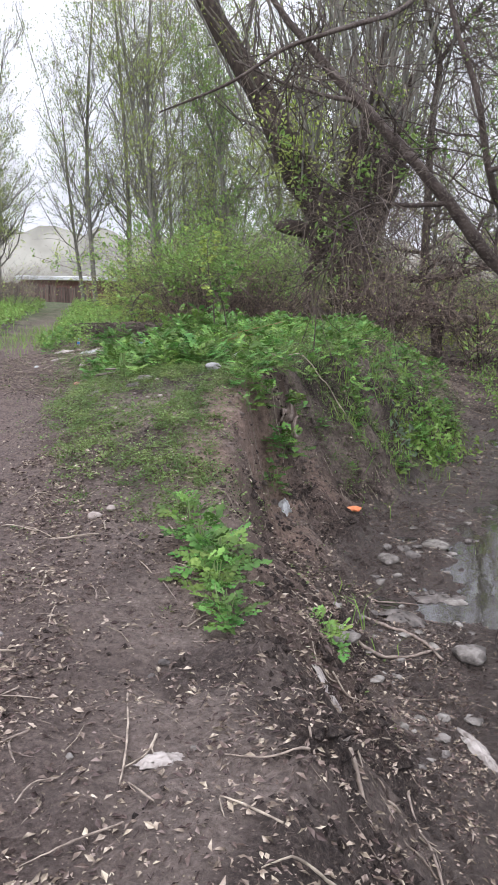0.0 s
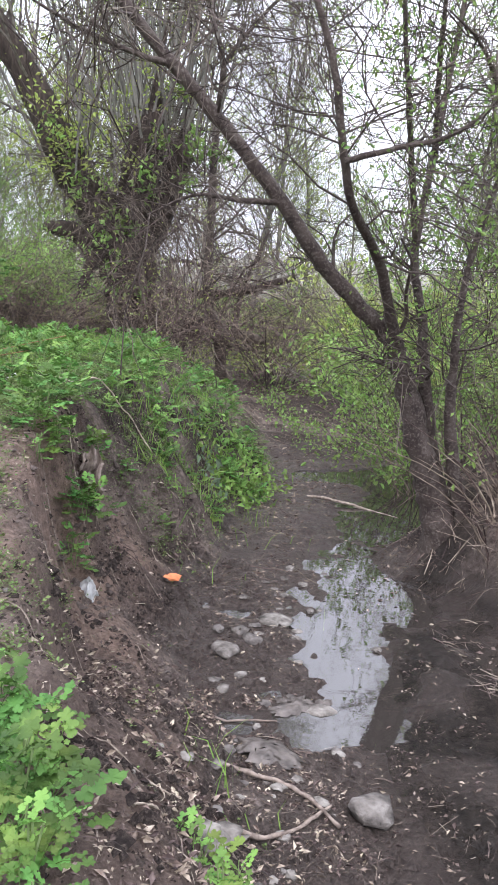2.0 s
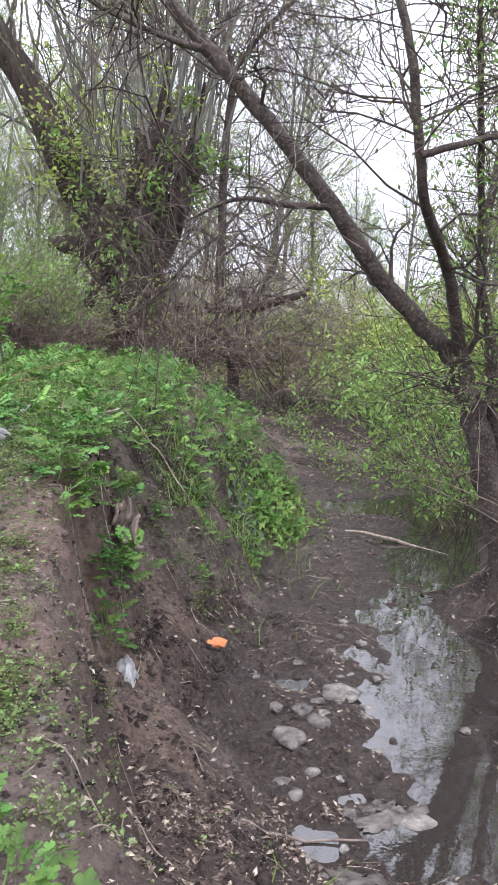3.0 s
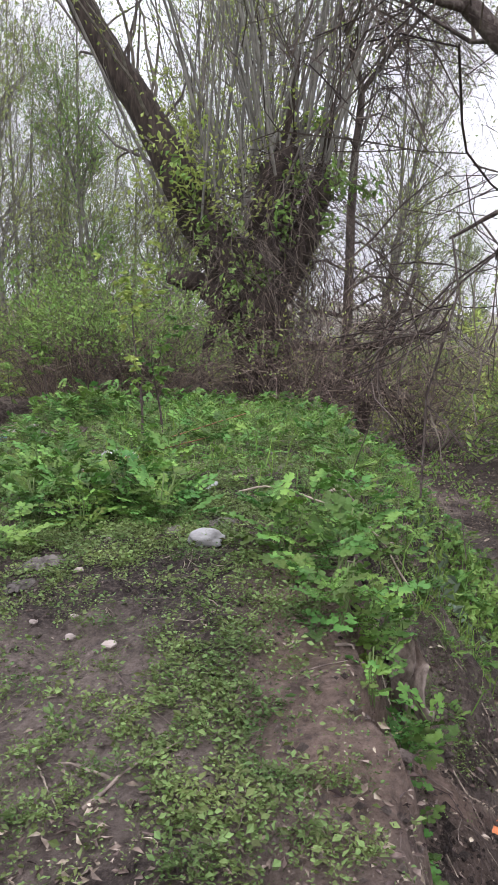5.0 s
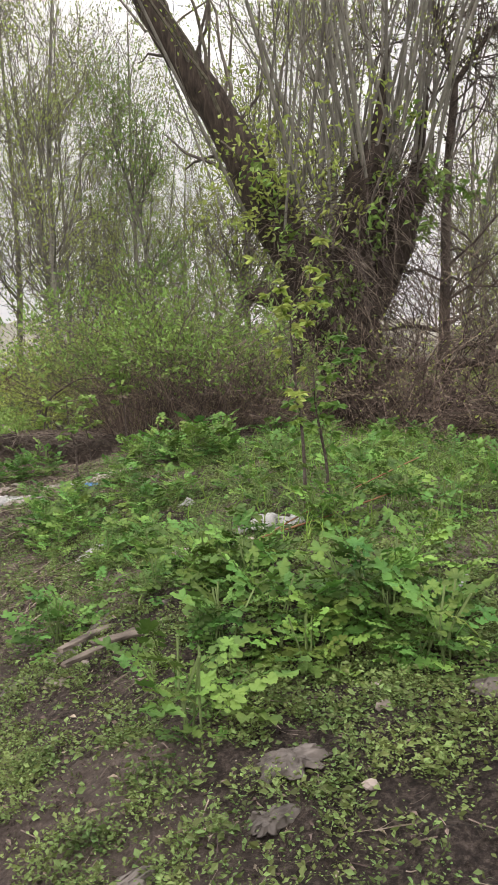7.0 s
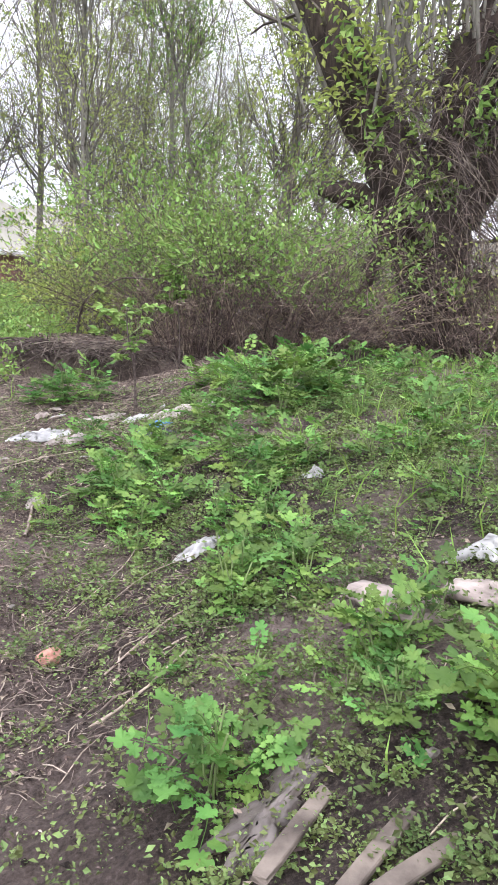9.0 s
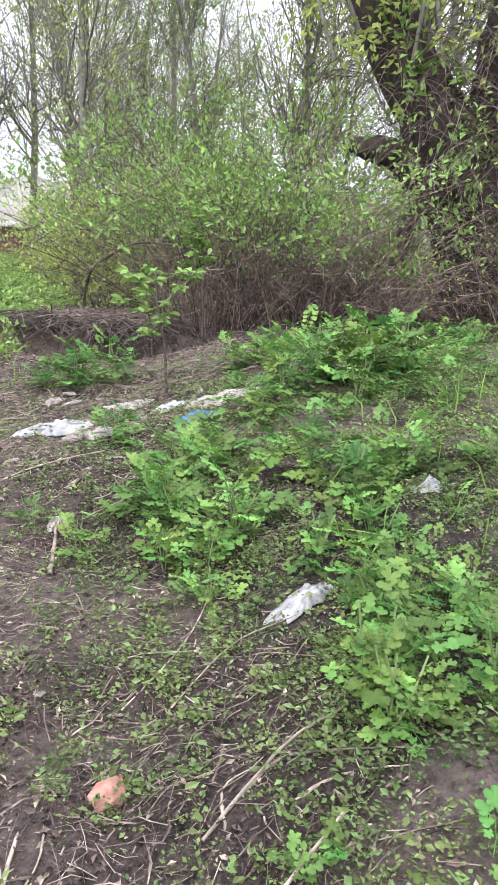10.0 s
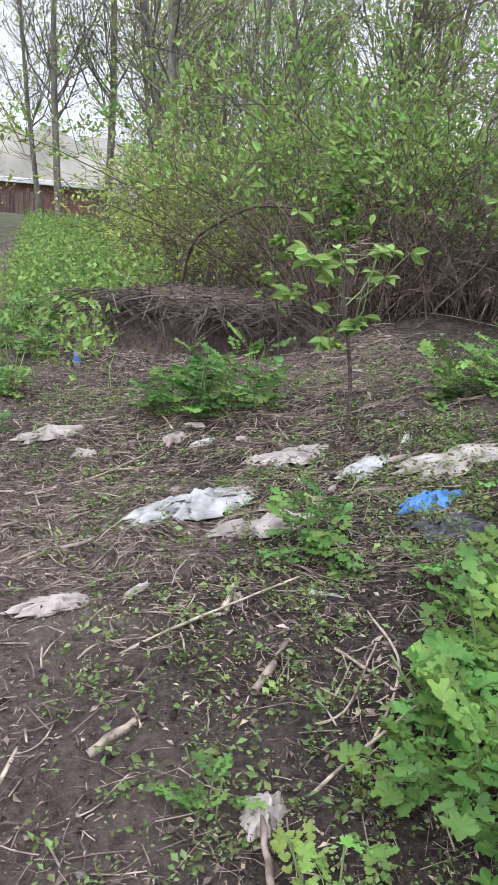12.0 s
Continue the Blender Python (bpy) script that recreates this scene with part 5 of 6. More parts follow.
def crumple(name, label, category, x, y, w, d, h, mat, turn=0.0, seed=0, lift=0.0, group=""):
    """A crumpled sheet with folds, a torn outline and an underside."""
    r = np.random.default_rng(seed)
    n = 21
    u, v = np.meshgrid(np.linspace(-1, 1, n), np.linspace(-1, 1, n))
    ang = np.arctan2(v, u)
    edge = 0.45 + 0.55 * vnoise(2.2 * np.cos(ang) + 7 * seed, 2.2 * np.sin(ang) + 9, 0.8, seed) + 0.35 * (vnoise(4 * np.cos(ang) + 5 * seed, 4 * np.sin(ang) + 9, 0.5, seed + 1) - 0.5)
    disc = np.maximum(np.abs(u), np.abs(v)) / np.maximum(np.hypot(u, v), 1e-6)
    px, py = u * disc * edge * w / 2 * 1.4, v * disc * edge * d / 2 * 1.4
    rr = np.hypot(u, v) * disc
    ridge = lambda s_, k: 1 - np.abs(2 * vnoise(u + 9 * seed, v + 5 * seed, s_, seed + k) - 1)
    fold = 0.6 * ridge(0.7, 3) + 0.45 * ridge(0.33, 4) + 0.14 * r.random((n, n))
    pz = 0.62 * h * fold * np.clip(1.3 - rr, 0.08, 1) - 0.012 * (rr > 0.85)
    px, py = px + r.normal(size=(n, n)) * w * 0.018, py + r.normal(size=(n, n)) * d * 0.018
    c, s = math.cos(radians(turn)), math.sin(radians(turn))
    wx_, wy_ = x + px * c - py * s, y + px * s + py * c
    base = height(wx_, wy_, False)
    z0 = ground_z(x, y)
    top = np.stack([wx_ - x, wy_ - y, base - z0 + pz + 0.012 + lift], -1).reshape(-1, 3)
    low = top - [0, 0, 0.004]
    k = np.arange(n * n).reshape(n, n)
    F = np.stack([k[:-1, :-1], k[:-1, 1:], k[1:, 1:], k[1:, :-1]], -1).reshape(-1, 4)
    rim = np.concatenate([k[0, :], k[1:, -1], k[-1, -2::-1], k[-2:0:-1, 0]])
    side = np.stack([rim, rim + n * n, np.roll(rim, -1) + n * n, np.roll(rim, -1)], -1)
    sp = Soup().add(np.concatenate([top, low]), np.concatenate([F, F[:, ::-1] + n * n, side]))
    ob = tagged(new(name, sp.mesh(name, mat, True)), label, category, group)
    ob.location = (x, y, z0)
    return ob


G_TRASH = "rubbish strewn beside the path"
for i, (name, label, cat, x, y, w, d, h, mat, turn) in enumerate((
        ("plastic_bag", "crumpled torn white plastic bag on dry stalks", "plastic bag", -3.52, 14.95, 0.5, 0.2, 0.12, plastic_white, 42),
        ("plastic_film", "crumpled dirty beige plastic film on the ground", "plastic film", -3.22, 14.72, 0.4, 0.16, 0.1, plastic_beige, 20),
        ("plastic_film", "crumpled dirty beige plastic film among weeds", "plastic film", -2.42, 15.15, 0.5, 0.22, 0.09, plastic_beige, -8),
        ("plastic_film", "spread dirty beige plastic film on straw", "plastic film", -3.1, 15.6, 0.42, 0.25, 0.06, plastic_beige, 30),
        ("plastic_bag", "small torn bright blue plastic bag", "plastic bag", -2.6, 14.78, 0.22, 0.14, 0.1, plastic_blue, 15),
        ("plastic_bag", "crumpled black plastic bag beside a blue one", "plastic bag", -2.56, 14.55, 0.26, 0.18, 0.08, plastic_black, -10),
        ("plastic_film", "pale plastic film half buried in weeds", "plastic film", -2.8, 15.3, 0.28, 0.16, 0.06, plastic_white, 60),
        ("paper_scrap", "crumpled pale paper scrap on dark earth", "paper scrap", -3.86, 14.15, 0.22, 0.1, 0.05, plastic_beige, 12),
        ("plastic_film", "dirty white plastic film on the verge", "plastic film", -4.42, 16.1, 0.36, 0.16, 0.1, plastic_beige, 40),
        ("paper_scrap", "pale paper scrap among dry stalks", "paper scrap", -4.15, 15.85, 0.14, 0.1, 0.04, plastic_beige, 0),
        ("paper_scrap", "pale paper scrap among dry stalks", "paper scrap", -3.72, 16.0, 0.16, 0.1, 0.04, slab_mat, 70),
        ("foil_scrap", "crumpled shiny white foil scrap among herbs", "foil scrap", -2.18, 12.32, 0.2, 0.13, 0.08, plastic_white, 30),
        ("plastic_cup", "crushed clear plastic cup on bare earth", "plastic cup", -3.19, 13.3, 0.12, 0.09, 0.06, plastic_beige, 80),
        ("plastic_bag", "white plastic bag lying crumpled on a slab", "plastic bag", -1.02, 11.5, 0.36, 0.16, 0.14, plastic_white, -15),
        ("plastic_bag", "torn white plastic strip among herbs", "plastic bag", -0.8, 11.62, 0.34, 0.1, 0.08, plastic_white, 10),
        ("foil_scrap", "crushed white packaging among herbs", "packaging", -1.57, 13.1, 0.15, 0.1, 0.12, plastic_white, 0),
        ("plastic_film", "grey plastic film beside weathered planks", "plastic film", -1.98, 10.3, 0.26, 0.16, 0.07, mud_film, 35),
        ("plastic_film", "pale film half sunk in soil", "plastic film", -1.62, 8.4, 0.3, 0.1, 0.06, mud_film, 35),
        ("plastic_film", "grey film crumpled on weeds", "plastic film", -0.3, 9.15, 0.16, 0.12, 0.05, mud_film, 0),
        ("plastic_film", "dusty grey film flattened on the weedy mound", "plastic film", -1.16, 8.77, 0.2, 0.12, 0.05, mud_film, 10),
        ("plastic_film", "dusty grey film flattened on the weedy mound", "plastic film", -1.23, 8.57, 0.15, 0.07, 0.03, mud_film, 20),
        ("plastic_film", "torn grey film among weeds", "plastic film", -0.52, 9.01, 0.14, 0.1, 0.05, mud_film, 0),
        ("plastic_film", "clear dusty plastic film beside weathered planks", "plastic film", -1.9, 10.42, 0.16, 0.12, 0.05, mud_film, 60),
        ("plastic_film", "grey film half sunk beside the planks", "plastic film", -2.19, 10.11, 0.16, 0.08, 0.04, mud_film, 40),
        ("plastic_film", "dirty white film on the muddy slope", "plastic film", 0.82, 4.05, 0.14, 0.12, 0.07, plastic_beige, 15),
        ("plastic_film", "mud-covered film stranded in the stream", "plastic film", 1.87, 6.85, 0.26, 0.18, 0.08, mud_film, 25),
        ("paper_scrap", "crumpled pale paper on the trodden bank", "paper scrap", 0.26, 2.85, 0.15, 0.07, 0.04, plastic_beige, 10),
        ("plastic_cup", "crumpled white plastic cup below the cut bank", "plastic cup", 0.42, 7.6, 0.1, 0.15, 0.1, plastic_white, 20),
        ("plastic_film", "dirty plastic film lying in the muddy stream edge", "plastic film", 1.66, 4.5, 0.1, 0.4, 0.06, plastic_beige, 20),
        ("plastic_film", "mud-covered film stranded in the stream", "plastic film", 1.72, 6.9, 0.36, 0.22, 0.07, mud_film, 0),
        ("plastic_film", "mud-covered film stranded in the stream", "plastic film", 1.38, 6.25, 0.34, 0.4, 0.06, mud_film, 30),
        ("paper_scrap", "white scrap under the trees", "paper scrap", -2.9, 22.9, 0.25, 0.15, 0.12, plastic_white, 0),
        ("paper_scrap", "pale scrap on dry stalks", "paper scrap", -3.95, 13.3, 0.1, 0.05, 0.03, plastic_white, 60),
        ("leaf_scrap", "floating green leaf sprig on the water", "leaf sprig", 2.18, 6.75, 0.16, 0.08, 0.04, leaf_weed, 20))):
    crumple(name, label, cat, x, y, w, d, h, mat, turn, i + 1, group=G_TRASH)
# many small pale bits in the straw
for i in range(48):
    x, y = r3.uniform(-4.6, -2.5), r3.uniform(14.1, 17.4)
    crumple("paper_scrap", "tiny pale scrap among dry stalks", "paper scrap", x, y, r3.uniform(0.04, 0.13), r3.uniform(0.015, 0.05), 0.014, (plastic_beige, slab_mat, plastic_white)[i % 3], r3.uniform(0, 360), 60 + i, group="small scraps in the straw")


def rag():
    """A cloth caught on the edge, hanging in folds."""
    n, m = 13, 9
    u, v = np.meshgrid(np.linspace(-1, 1, n), np.linspace(0, 1, m))
    px = u * (0.075 + 0.035 * v) + 0.02 * np.sin(v * 7)
    py = -0.05 * np.sin(u * 7 + v * 2) - 0.1 * v + 0.02 * np.cos(u * 13)
    pz = 0.1 - 0.26 * v + 0.03 * np.sin(v * 9 + u * 4) - 0.04 * np.abs(u) + 0.02 * np.sin(u * 9)
    top = np.stack([px, py, pz], -1).reshape(-1, 3)
    k = np.arange(n * m).reshape(m, n)
    F = np.stack([k[:-1, :-1], k[:-1, 1:], k[1:, 1:], k[1:, :-1]], -1).reshape(-1, 4)
    sp = Soup().add(np.concatenate([top, top + [0, 0.012, 0]]), np.concatenate([F, F[:, ::-1] + n * m]))
    ob = tagged(new("rag", sp.mesh("rag", cloth_mat, True)), "grey-brown dirty rag hanging over the cut bank's edge", "rag")
    ob.location = (0.4, 8.2, ground_z(0.4, 8.2) + 0.16)


rag()


def stone(name, label, category, x, y, size, flat, mat, seed, sink=0.3, group="", angular=False):
    bm = bmesh.new()
    bmesh.ops.create_icosphere(bm, subdivisions=1 if angular else 3 if mat is foam_mat else 2, radius=1)
    sharp = 0.3 if mat is stone_mat else 0.12
    r = random.Random(seed)
    off = Vector((seed * 3.1, seed * 1.7, 0))
    sx, sy = r.uniform(0.75, 1.2), r.uniform(0.75, 1.2)
    for v in bm.verts:
        k = 1 + 0.35 * noise.noise(v.co * 1.3 + off) + sharp * noise.noise(v.co * 3 + off)
        v.co = Vector((v.co.x * sx, v.co.y * sy, v.co.z * flat)) * k * size / 2
    ob = tagged(new(name, from_bm(name, bm, mat, not angular and size > 0.1)), label, category, group)
    ob.matrix_basis = pose(x, y, ground_z(x, y) + size * flat * (0.5 - sink), 0, 0, r.uniform(0, 360))
    return ob


stone("tile_shard", "broken orange tile shard on the muddy slope", "tile shard", 1.08, 8.6, 0.2, 0.3, orange_mat, 3, 0.1, angular=True)
stone("foam_lump", "dirty white foam lump on the mound", "foam lump", -0.4, 8.7, 0.22, 0.38, foam_mat, 31, 0.15)
stone("brick_fragment", "broken red brick fragment on bare earth", "brick", -2.74, 11.57, 0.11, 0.6, brick_mat, 5, 0.2, angular=True)
stone("slab_fragment", "flat pinkish slab fragment among herbs", "slab", -1.47, 11.2, 0.34, 0.2, slab_mat, 8, 0.15)
stone("slab_fragment", "flat pale slab fragment among herbs", "slab", -1.2, 11.18, 0.24, 0.25, slab_mat, 12, 0.15)
G_STONE = "stones in the stream mud"
r4 = np.random.default_rng(77)
for i, (x, y, s, f) in enumerate(((1.62, 7.81, 0.15, 0.5), (1.38, 7.62, 0.2, 0.4), (1.87, 6.85, 0.2, 0.5), (1.8, 5.7, 0.2, 0.55), (1.36, 7.55, 0.12, 0.5), (1.88, 8.2, 0.28, 0.3), (1.4, 8.02, 0.1, 0.6), (1.54, 7.95, 0.13, 0.5), (1.28, 7.05, 0.12, 0.5), (0.86, 5.0, 0.17, 0.6), (0.95, 5.15, 0.14, 0.5), (1.05, 4.4, 0.1, 0.5))):
    stone("stone", "pale grey stone lying in stream mud", "stone", x, y, s, f, stone_mat, 20 + i, 0.25, G_STONE)
for i in range(90):
    y = r4.uniform(4.2, 9.5)
    x = np.interp(y, YW, XW) + r4.normal() * 0.33 - 0.2
    stone("stone", "small muddy stone at the water's edge", "stone", x, y, r4.uniform(0.03, 0.1), r4.uniform(0.25, 0.5), stone_mat, 100 + i, 0.4, G_STONE)
for i in range(60):
    x, y = r4.uniform(-4.2, 0.8), r4.uniform(2.2, 15)
    stone("pebble", "small pale pebble on trodden earth", "pebble", x, y, r4.uniform(0.02, 0.05), 0.6, stone_mat, 300 + i, 0.3, "pebbles on the earth")
for i, (x, y, s) in enumerate(((-0.97, 8.62, 0.055), (-0.78, 7.85, 0.06), (-0.86, 8.98, 0.06), (-0.68, 5.3, 0.11), (-0.6, 5.4, 0.08), (-1.17, 7.7, 0.07), (-0.94, 8.05, 0.05), (-1.1, 8.18, 0.04), (-0.94, 8.18, 0.035), (-0.84, 9.15, 0.06), (-1.99, 9.92, 0.07), (-1.9, 10.0, 0.05), (-2.05, 10.0, 0.05), (0.87, 3.52, 0.07))):
    stone("pale_stone", "pale stone on the weedy mound", "stone", x, y, s, 0.45, slab_mat, 400 + i, 0.2)


def stick(name, label, category, pts, r0, r1, mat, sides=6, on_ground=True, group=""):
    p = spline(pts, 7)
    if on_ground:
        p[:, 2] += height(p[:, 0], p[:, 1], False) + r0 * 0.9
    o = p[0].copy()
    wig = np.random.default_rng(int(abs(o[0]) * 997 + abs(o[1]) * 131))
    p = p + wig.normal(size=p.shape) * r0 * 0.2 * [1, 1, 0.4]
    ob = tagged(new(name, Soup().tubes(p - o, np.linspace(r0, r1, len(p)) * (0.8 + 0.4 * wig.random(len(p))), sides, 0.25).mesh(name, mat, True)), label, category, group)
    ob.location = o
    return ob


# named sticks and canes
stick("bramble_cane", "long reddish bramble cane arching over the herbs", "cane", [(-1.88, 10.22, 0.32), (-1.45, 10.6, 0.47), (-1.0, 11.1, 0.66), (-0.45, 11.7, 0.8), (0.1, 12.3, 0.92)], 0.0065, 0.004, stem_red, 5, False)
stick("bramble_cane", "forked reddish bramble shoot over the herbs", "cane", [(-1.1, 11.0, 0.63), (-0.7, 11.25, 0.7), (-0.25, 11.6, 0.78)], 0.006, 0.004, stem_red, 5, False)


def slab_mesh(w, d, h, bevel=0.01):
    bm = bmesh.new()
    bmesh.ops.create_cube(bm, size=1)
    for v in bm.verts:
        v.co = Vector((v.co.x * w, v.co.y * d, (v.co.z + 0.5) * h))
    bmesh.ops.bevel(bm, geom=list(bm.edges), offset=bevel, segments=1, affect="EDGES")
    return bm


def plank(x, y, length, wide, turn, seed):
    """A split board with ragged ends."""
    r = random.Random(seed)
    bm = slab_mesh(length, wide, 0.016, 0.003)
    bmesh.ops.subdivide_edges(bm, edges=[e for e in bm.edges if e.calc_length() > length * 0.8], cuts=5)
    for v in bm.verts:
        k = abs(v.co.x) / (length / 2)
        v.co.y *= 1 - 0.45 * k ** 4 * r.random()
        v.co.x *= 1 + 0.06 * (r.random() - 0.5)
        v.co.z += 0.012 * math.sin(v.co.x * 6 + seed)
    ob = tagged(new("plank", from_bm("plank", bm, wood_grey, False)), "split weathered grey plank half hidden by herbs", "plank", "planks among the herbs")
    ob.matrix_basis = pose(x, y, ground_z(x, y) + 0.03, r.uniform(-8, 8), r.uniform(-4, 4), turn)


for i, (x, y, length, turn) in enumerate(((-1.8, 10.02, 0.5, 50), (-1.9, 10.2, 0.42, 58), (-1.7, 9.98, 0.4, 40))):
    plank(x, y, length, 0.045, turn, i)
for pts, r0 in (([(-3.33, 14.02, 0), (-3.3, 14.2, 0.01)], 0.018), ([(-3.22, 13.68, 0), (-3.14, 13.88, 0.02)], 0.018), ([(-3.6, 13.45, 0), (-3.5, 13.55, 0.01)], 0.02), ([(-3.8, 13.2, 0), (-3.77, 13.6, 0), (-3.84, 13.95, 0)], 0.009), ([(-3.15, 13.55, 0), (-3.0, 13.62, 0.01), (-2.9, 13.85, 0.03)], 0.007),
                ([(-2.95, 13.5, 0), (-2.85, 13.75, 0.02), (-2.9, 14.05, 0.02)], 0.008), ([(-3.1, 13.35, 0), (-2.9, 13.55, 0.03), (-2.6, 13.8, 0.05)], 0.008), ([(-3.13, 12.8, 0), (-3.16, 13.05, 0), (-3.19, 13.28, 0.02)], 0.016), ([(-3.6, 13.85, 0), (-3.35, 14.0, 0.02), (-3.1, 14.25, 0.03)], 0.008),
                ([(-2.6, 11.9, 0), (-2.4, 12.15, 0.03), (-2.2, 12.2, 0.04)], 0.005), ([(-2.8, 11.9, 0), (-2.6, 12.15, 0.02), (-2.5, 12.45, 0.03)], 0.006), ([(-2.5, 11.35, 0), (-2.3, 11.55, 0.02), (-2.15, 11.6, 0.03)], 0.008), ([(-2.95, 11.2, 0), (-2.95, 11.6, 0)], 0.009), ([(-2.5, 11.0, 0), (-2.2, 11.25, 0.03)], 0.01),
                ([(-0.85, 4.9, 0), (-0.68, 4.88, 0.01), (-0.55, 4.95, 0.0)], 0.012), ([(0.0, 3.4, 0), (0.1, 3.0, 0.02), (0.15, 2.7, 0.0)], 0.008), ([(0.9, 3.4, 0), (1.05, 3.0, 0.02), (1.3, 2.6, 0.02)], 0.014), ([(1.2, 3.9, 0), (1.3, 3.4, 0.03), (1.5, 3.0, 0.04)], 0.011), ([(1.0, 5.4, 0), (1.35, 5.55, 0.01), (1.6, 5.75, 0.0)], 0.02),
                ([(1.1, 6.05, 0), (1.4, 5.9, 0.01), (1.6, 5.6, 0.0)], 0.022), ([(0.9, 6.7, 0), (1.25, 6.75, 0.01), (1.55, 6.7, 0.01)], 0.014), ([(3.2, 12.2, 0), (3.9, 11.8, 0.06), (4.3, 11.2, 0.05)], 0.035), ([(0.3, 9.6, 0.1), (0.7, 9.9, 0.12), (1.0, 9.9, 0.05)], 0.014), ([(-0.15, 9.85, 0.05), (0.05, 9.7, 0.12), (0.3, 9.4, 0.08)], 0.012),
                ([(-4.3, 15.3, 0), (-4.0, 15.5, 0.01), (-3.8, 15.9, 0)], 0.01), ([(-4.6, 14.6, 0), (-4.2, 14.9, 0.01)], 0.012), ([(-4.05, 14.5, 0), (-3.85, 14.62, 0.01)], 0.02)):
    stick("fallen_stick", "bare pale fallen stick on the ground", "stick", pts, r0 * 0.66, r0 * 0.42, stick_mat, 6, group="fallen sticks")
for i in range(110):
    if i < 70:
        x, y = r4.uniform(-4.8, -2.2), r4.uniform(11.2, 18)
    else:
        y = r4.uniform(2, 9)
        x = np.interp(y, YK, XC) + r4.uniform(-1.4, 1.0)
    a, L = r4.uniform(0, 6.3), r4.uniform(0.12, 0.45)
    b = r4.normal() * 0.06
    stick("twig", "thin dry broken twig on the ground", "twig", [(x, y, 0), (x + math.cos(a) * L / 2 - b, y + math.sin(a) * L / 2 + b, 0.01), (x + math.cos(a) * L, y + math.sin(a) * L, 0.0)], r4.uniform(0.003, 0.008), 0.002, stick_mat, 4, group="fallen twigs")
for i in range(80):
    x, y = r4.uniform(-1.3, 1.3), r4.uniform(1.6, 5.2)
    a, L = r4.uniform(0, 6.3), r4.uniform(0.08, 0.34)
    b = r4.normal() * 0.04
    stick("twig", "thin dry broken twig on the trodden path", "twig", [(x, y, 0), (x + math.cos(a) * L / 2 - b, y + math.sin(a) * L / 2 + b, 0.01), (x + math.cos(a) * L, y + math.sin(a) * L, 0.0)], r4.uniform(0.003, 0.007), 0.002, stick_mat, 4, group="fallen twigs")
# arching branch, pit brushwood, dead sticks
stick("arching_branch", "thin bare branch arching above the pit", "branch", [(-4.35, 21.4, 0.1), (-4.15, 20.9, 0.85), (-3.7, 20.4, 1.2), (-3.35, 19.9, 1.31), (-2.8, 19.6, 1.28), (-2.2, 19.5, 1.1)], 0.02, 0.008, bark_lean, 6, False)
stick("dead_branch", "bare dead branch fallen over the dirt bank", "branch", [(-5.3, 22.4, 0.35), (-4.7, 21.2, 0.25), (-4.2, 20.2, 0.2), (-3.2, 19.6, 0.18)], 0.02, 0.01, stick_mat, 6, False)
pit = tagged(new("brushwood"), "dry roots and brushwood overhanging a pit", "brushwood")
pit.location = (-3.8, 19.35, ground_z(-3.8, 19.9) - 0.45)
n = 460
p0 = np.stack([rng.uniform(-1.2, 1.1, n), rng.normal(size=n) * 0.1 + 0.42, rng.uniform(0.38, 0.56, n)], -1)
d = unit(np.stack([rng.normal(size=n) * 1.3, rng.normal(size=n) * 0.3 - 0.75, rng.normal(size=n) * 0.12 + 0.05], -1))
q = np.linspace(0, 1, 4)
ln = rng.uniform(0.2, 0.7, n)[:, None, None]
part("cane_mass", Soup().tubes(p0[:, None] + d[:, None] * ln * q[None, :, None] - np.array([0, 0, 0.28]) * ln * (q ** 2)[None, :, None], rng.uniform(0.003, 0.009, n)[:, None] * np.linspace(1, 0.5, 4)[None], 4), twig_brown, pit)
# log beside the willow
stick("fallen_log", "dark rotten fallen log with pale broken end", "log", [(2.2, 22.2, 0.62), (2.9, 22.0, 0.78), (3.4, 21.8, 0.95)], 0.3, 0.24, bark_willow, 12, False)
stick("fallen_log", "pale barkless log lying beyond the young tree", "log", [(3.4, 21.7, 0.75), (4.0, 21.6, 0.65), (4.5, 21.6, 0.55)], 0.13, 0.1, wood_grey, 10, False)
stick("broken_branch", "thick broken branch leaning towards the willow", "branch", [(5.2, 21.8, 2.1), (4.0, 21.8, 1.7), (2.9, 21.9, 1.55), (2.0, 22.0, 1.6)], 0.09, 0.11, bark_willow, 8, False)


def sapling(x, y, tall, mat, count, label, size=0.11):
    root = tagged(new("sapling"), label, "sapling")
    root.location = (x, y, ground_z(x, y) - 0.03)
    p = spline([(0, 0, 0), (-0.03, 0.01, tall * 0.4), (-0.1, 0.0, tall * 0.75), (-0.12, 0, tall)], 5)
    r = np.linspace(0.013, 0.004, len(p))
    part("stem", Soup().tubes(p, r, 6), bark_lean, root, "", True)
    b, rb = sprout(p, r, 14, 60, 0.3, 0.25, 0.42, 1, 4, 0.5)
    part("branchwork", Soup().tubes(b, np.clip(rb, 0.002, 0.005), 3), stem_green, root)
    s = Soup()
    for k in range(count):
        j = rng.integers(0, len(b))
        at = b[j][rng.integers(1, 4)]
        a = rng.random() * 6.28
        for off in (-1.0, -0.5, 0, 0.5, 1.0):
            s.leaves(at[None], np.array([[math.cos(a + off), math.sin(a + off), rng.normal() * 0.3 - 0.15]]), size * (1 - 0.25 * abs(off)) * rng.uniform(0.8, 1.2), 0.45, 0.08, True)
    part("foliage", s, mat, root)


sapling(-0.78, 11.58, 1.4, leaf_young, 60, "slender sapling with bright yellow-green leaves among herbs", 0.072)
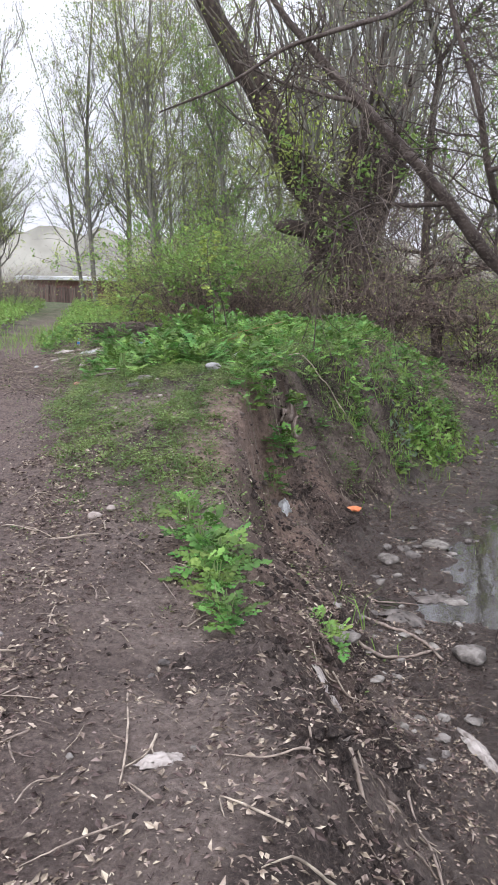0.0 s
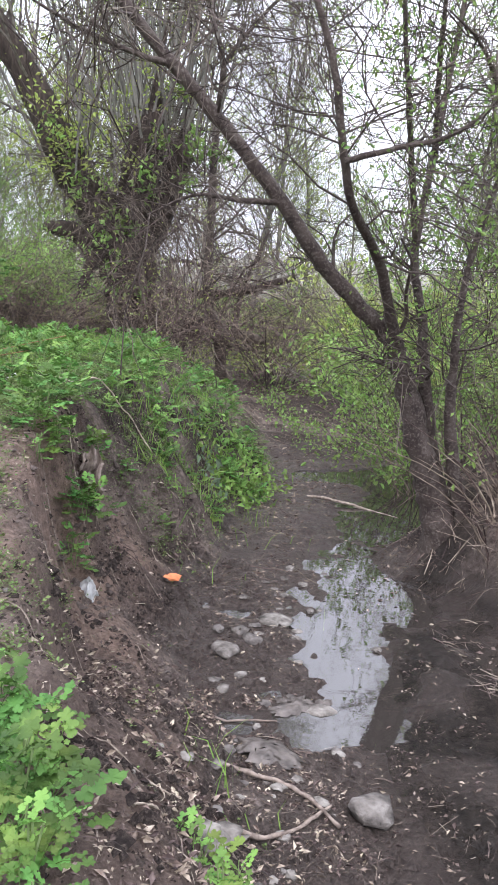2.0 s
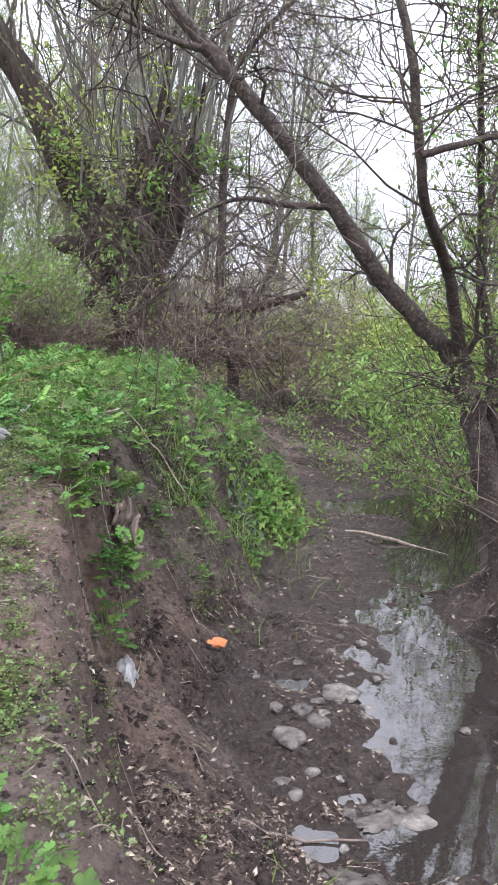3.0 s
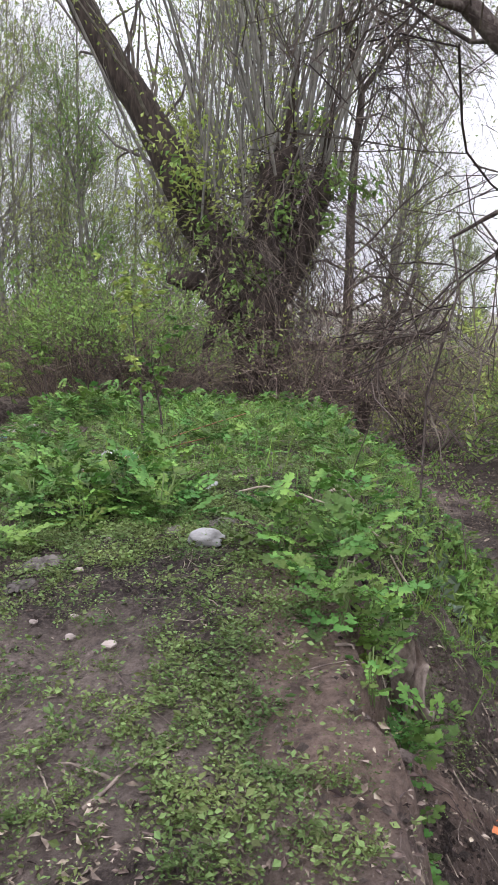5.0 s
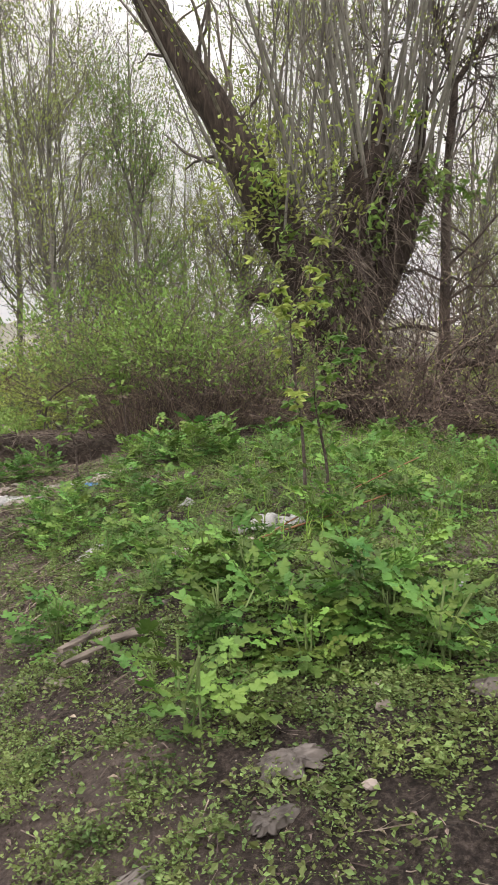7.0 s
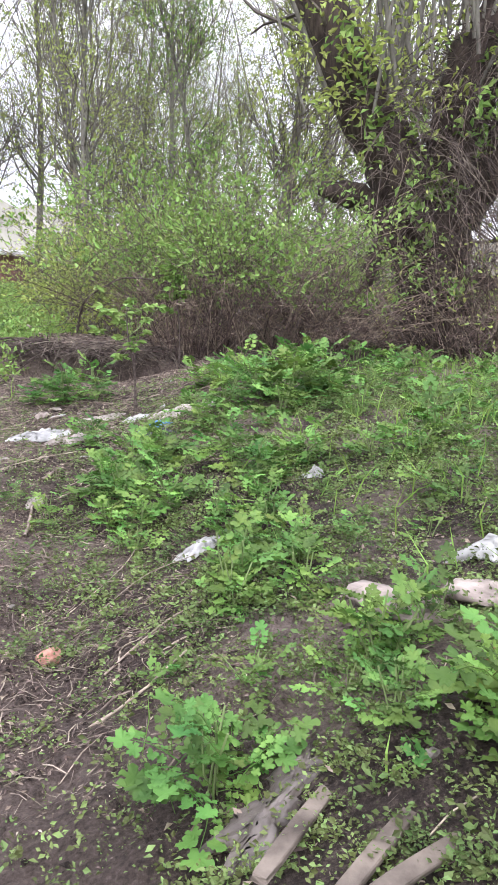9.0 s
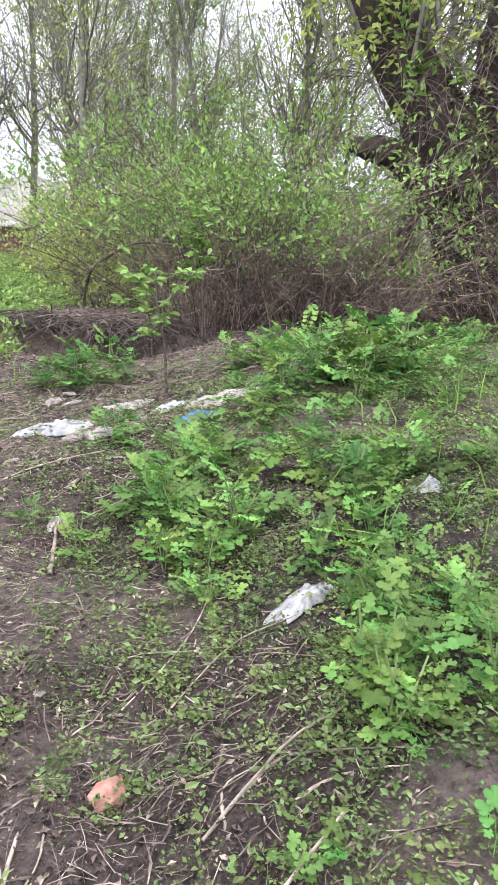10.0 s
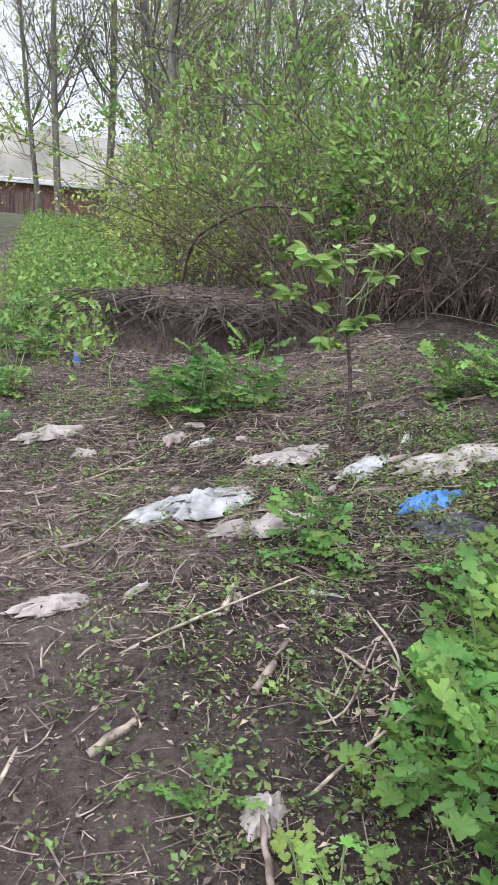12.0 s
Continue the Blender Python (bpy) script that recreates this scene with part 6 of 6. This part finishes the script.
sapling(-0.62, 11.66, 0.95, leaf_herb, 44, "slender sapling with green leaves among herbs", 0.075)
sapling(-2.83, 15.72, 0.95, leaf_shrub, 26, "slender sapling with yellow-green lobed leaves on the litter", 0.1)
sapling(-3.15, 19.0, 1.1, leaf_shrub, 26, "small sapling with yellow-green leaves before the thicket", 0.11)
sapling(-2.6, 18.9, 1.45, leaf_shrub, 90, "leafy green sapling before the thicket", 0.1)


def bottle():
    root = tagged(new("bottle"), "small clear plastic bottle with a blue label", "bottle")
    x, y = -4.72, 18.05
    root.location = (x, y, ground_z(x, y))

    def lathe(profile, n=14):
        V = np.array([[r_ * math.cos(a), r_ * math.sin(a), z_] for r_, z_ in profile for a in np.linspace(0, 2 * math.pi, n, endpoint=False)])
        k = np.arange(len(profile) * n).reshape(len(profile), n)
        F = np.stack([k[:-1], np.roll(k[:-1], -1, 1), np.roll(k[1:], -1, 1), k[1:]], -1).reshape(-1, 4)
        return Soup().add(V, F)

    part("body", lathe([(0.0, 0.0), (0.034, 0.002), (0.036, 0.05), (0.036, 0.15), (0.02, 0.19), (0.014, 0.2)]), plastic_white, root, "", True)
    part("label_band", lathe([(0.0372, 0.07), (0.0375, 0.075), (0.0375, 0.12), (0.0372, 0.125)]), plastic_blue, root, "blue paper label", True)
    part("cap", lathe([(0.016, 0.2), (0.016, 0.22), (0.0, 0.222)]), plastic_blue, root, "blue cap", True)


bottle()
bpy.data.objects["bottle"].scale = (0.75, 0.75, 0.75)
stick("tube", "short white plastic tube lying on the mound", "tube", [(-0.36, 9.93, 0.02), (-0.28, 10.03, 0.05)], 0.014, 0.014, plastic_white, 8)

# ---- far off ----
shed_wall = material("red_boards", [(0.13, 0.065, 0.057), (0.23, 0.13, 0.115)], 3, 6, 0.85, 0.3, 12, (6, 6, 0.5))
fence_mat = material("fence_boards", [(0.1, 0.075, 0.065), (0.22, 0.17, 0.145)], 3, 6, 0.9, 0.3, 12, (6, 6, 0.5), object_random=0.4)
roof_mat = paint("pale_roofing", [(0.55, 0.56, 0.58), (0.75, 0.76, 0.78)], 0.5, 1.5)

shed = tagged(new("shed"), "long low red-brown shed with pale flat roof", "shed")
shed.location = (-18.6, 64, ground_z(-18.6, 64))
part("wall", from_bm("wall", slab_mesh(8.4, 4, 1.75, 0.02), shed_wall, False), shed_wall, shed)
ro = part("roof", from_bm("roof", slab_mesh(9.0, 5, 0.3, 0.03), roof_mat, False), roof_mat, shed, "pale flat roof")
ro.location = (0, 0, 1.75)
fence = tagged(new("board_fence"), "weathered brown board fence before the shed", "fence")
fence.location = (-18.6, 56, ground_z(-18.6, 56))
board = from_bm("board", slab_mesh(0.16, 0.03, 1.45, 0.008), fence_mat)
for i in range(44):
    b = part("board", board, fence_mat, fence)
    b.location = (-5.2 + 0.19 * i, 0.02 * (i % 2), ground_z(-23.8 + 0.19 * i, 56) - fence.location[2] - 0.05)
    b.scale = (1, 1, r4.uniform(0.85, 1.08))
rail = from_bm("rail", slab_mesh(8.5, 0.05, 0.09, 0.008), fence_mat)
for z in (0.35, 1.05):
    b = part("rail", rail, fence_mat, fence)
    b.location = (-1.1, 0.05, z)

# wooded rise on the horizon; distance haze is painted into its pale colour
ridge_mat = material("haze_tinted_woods", [(0.2, 0.195, 0.165), (0.36, 0.35, 0.3)], 0.12, 8, 1.0, 0.0, 1.0)
ang = np.linspace(radians(-75), radians(75), 160)
rad = 190.0
topz = 7 + 5 * vnoise(ang * 40, ang * 0, 1.0, 2) + 2.5 * vnoise(ang * 150, ang * 0, 1.0, 3)
V = np.concatenate([np.stack([np.sin(ang) * rad, np.cos(ang) * rad, np.full_like(ang, -3)], -1), np.stack([np.sin(ang) * (rad + 6), np.cos(ang) * (rad + 6), topz], -1), np.stack([np.sin(ang) * (rad + 40), np.cos(ang) * (rad + 40), topz * 0.8], -1)])
k = np.arange(480).reshape(3, 160)
tagged(new("backdrop", Soup().add(V, np.stack([k[:-1, :-1], k[:-1, 1:], k[1:, 1:], k[1:, :-1]], -1).reshape(-1, 4)).mesh("backdrop", ridge_mat, True)), "pale wooded rise on the horizon with haze painted into its colour", "backdrop", kind="structure")
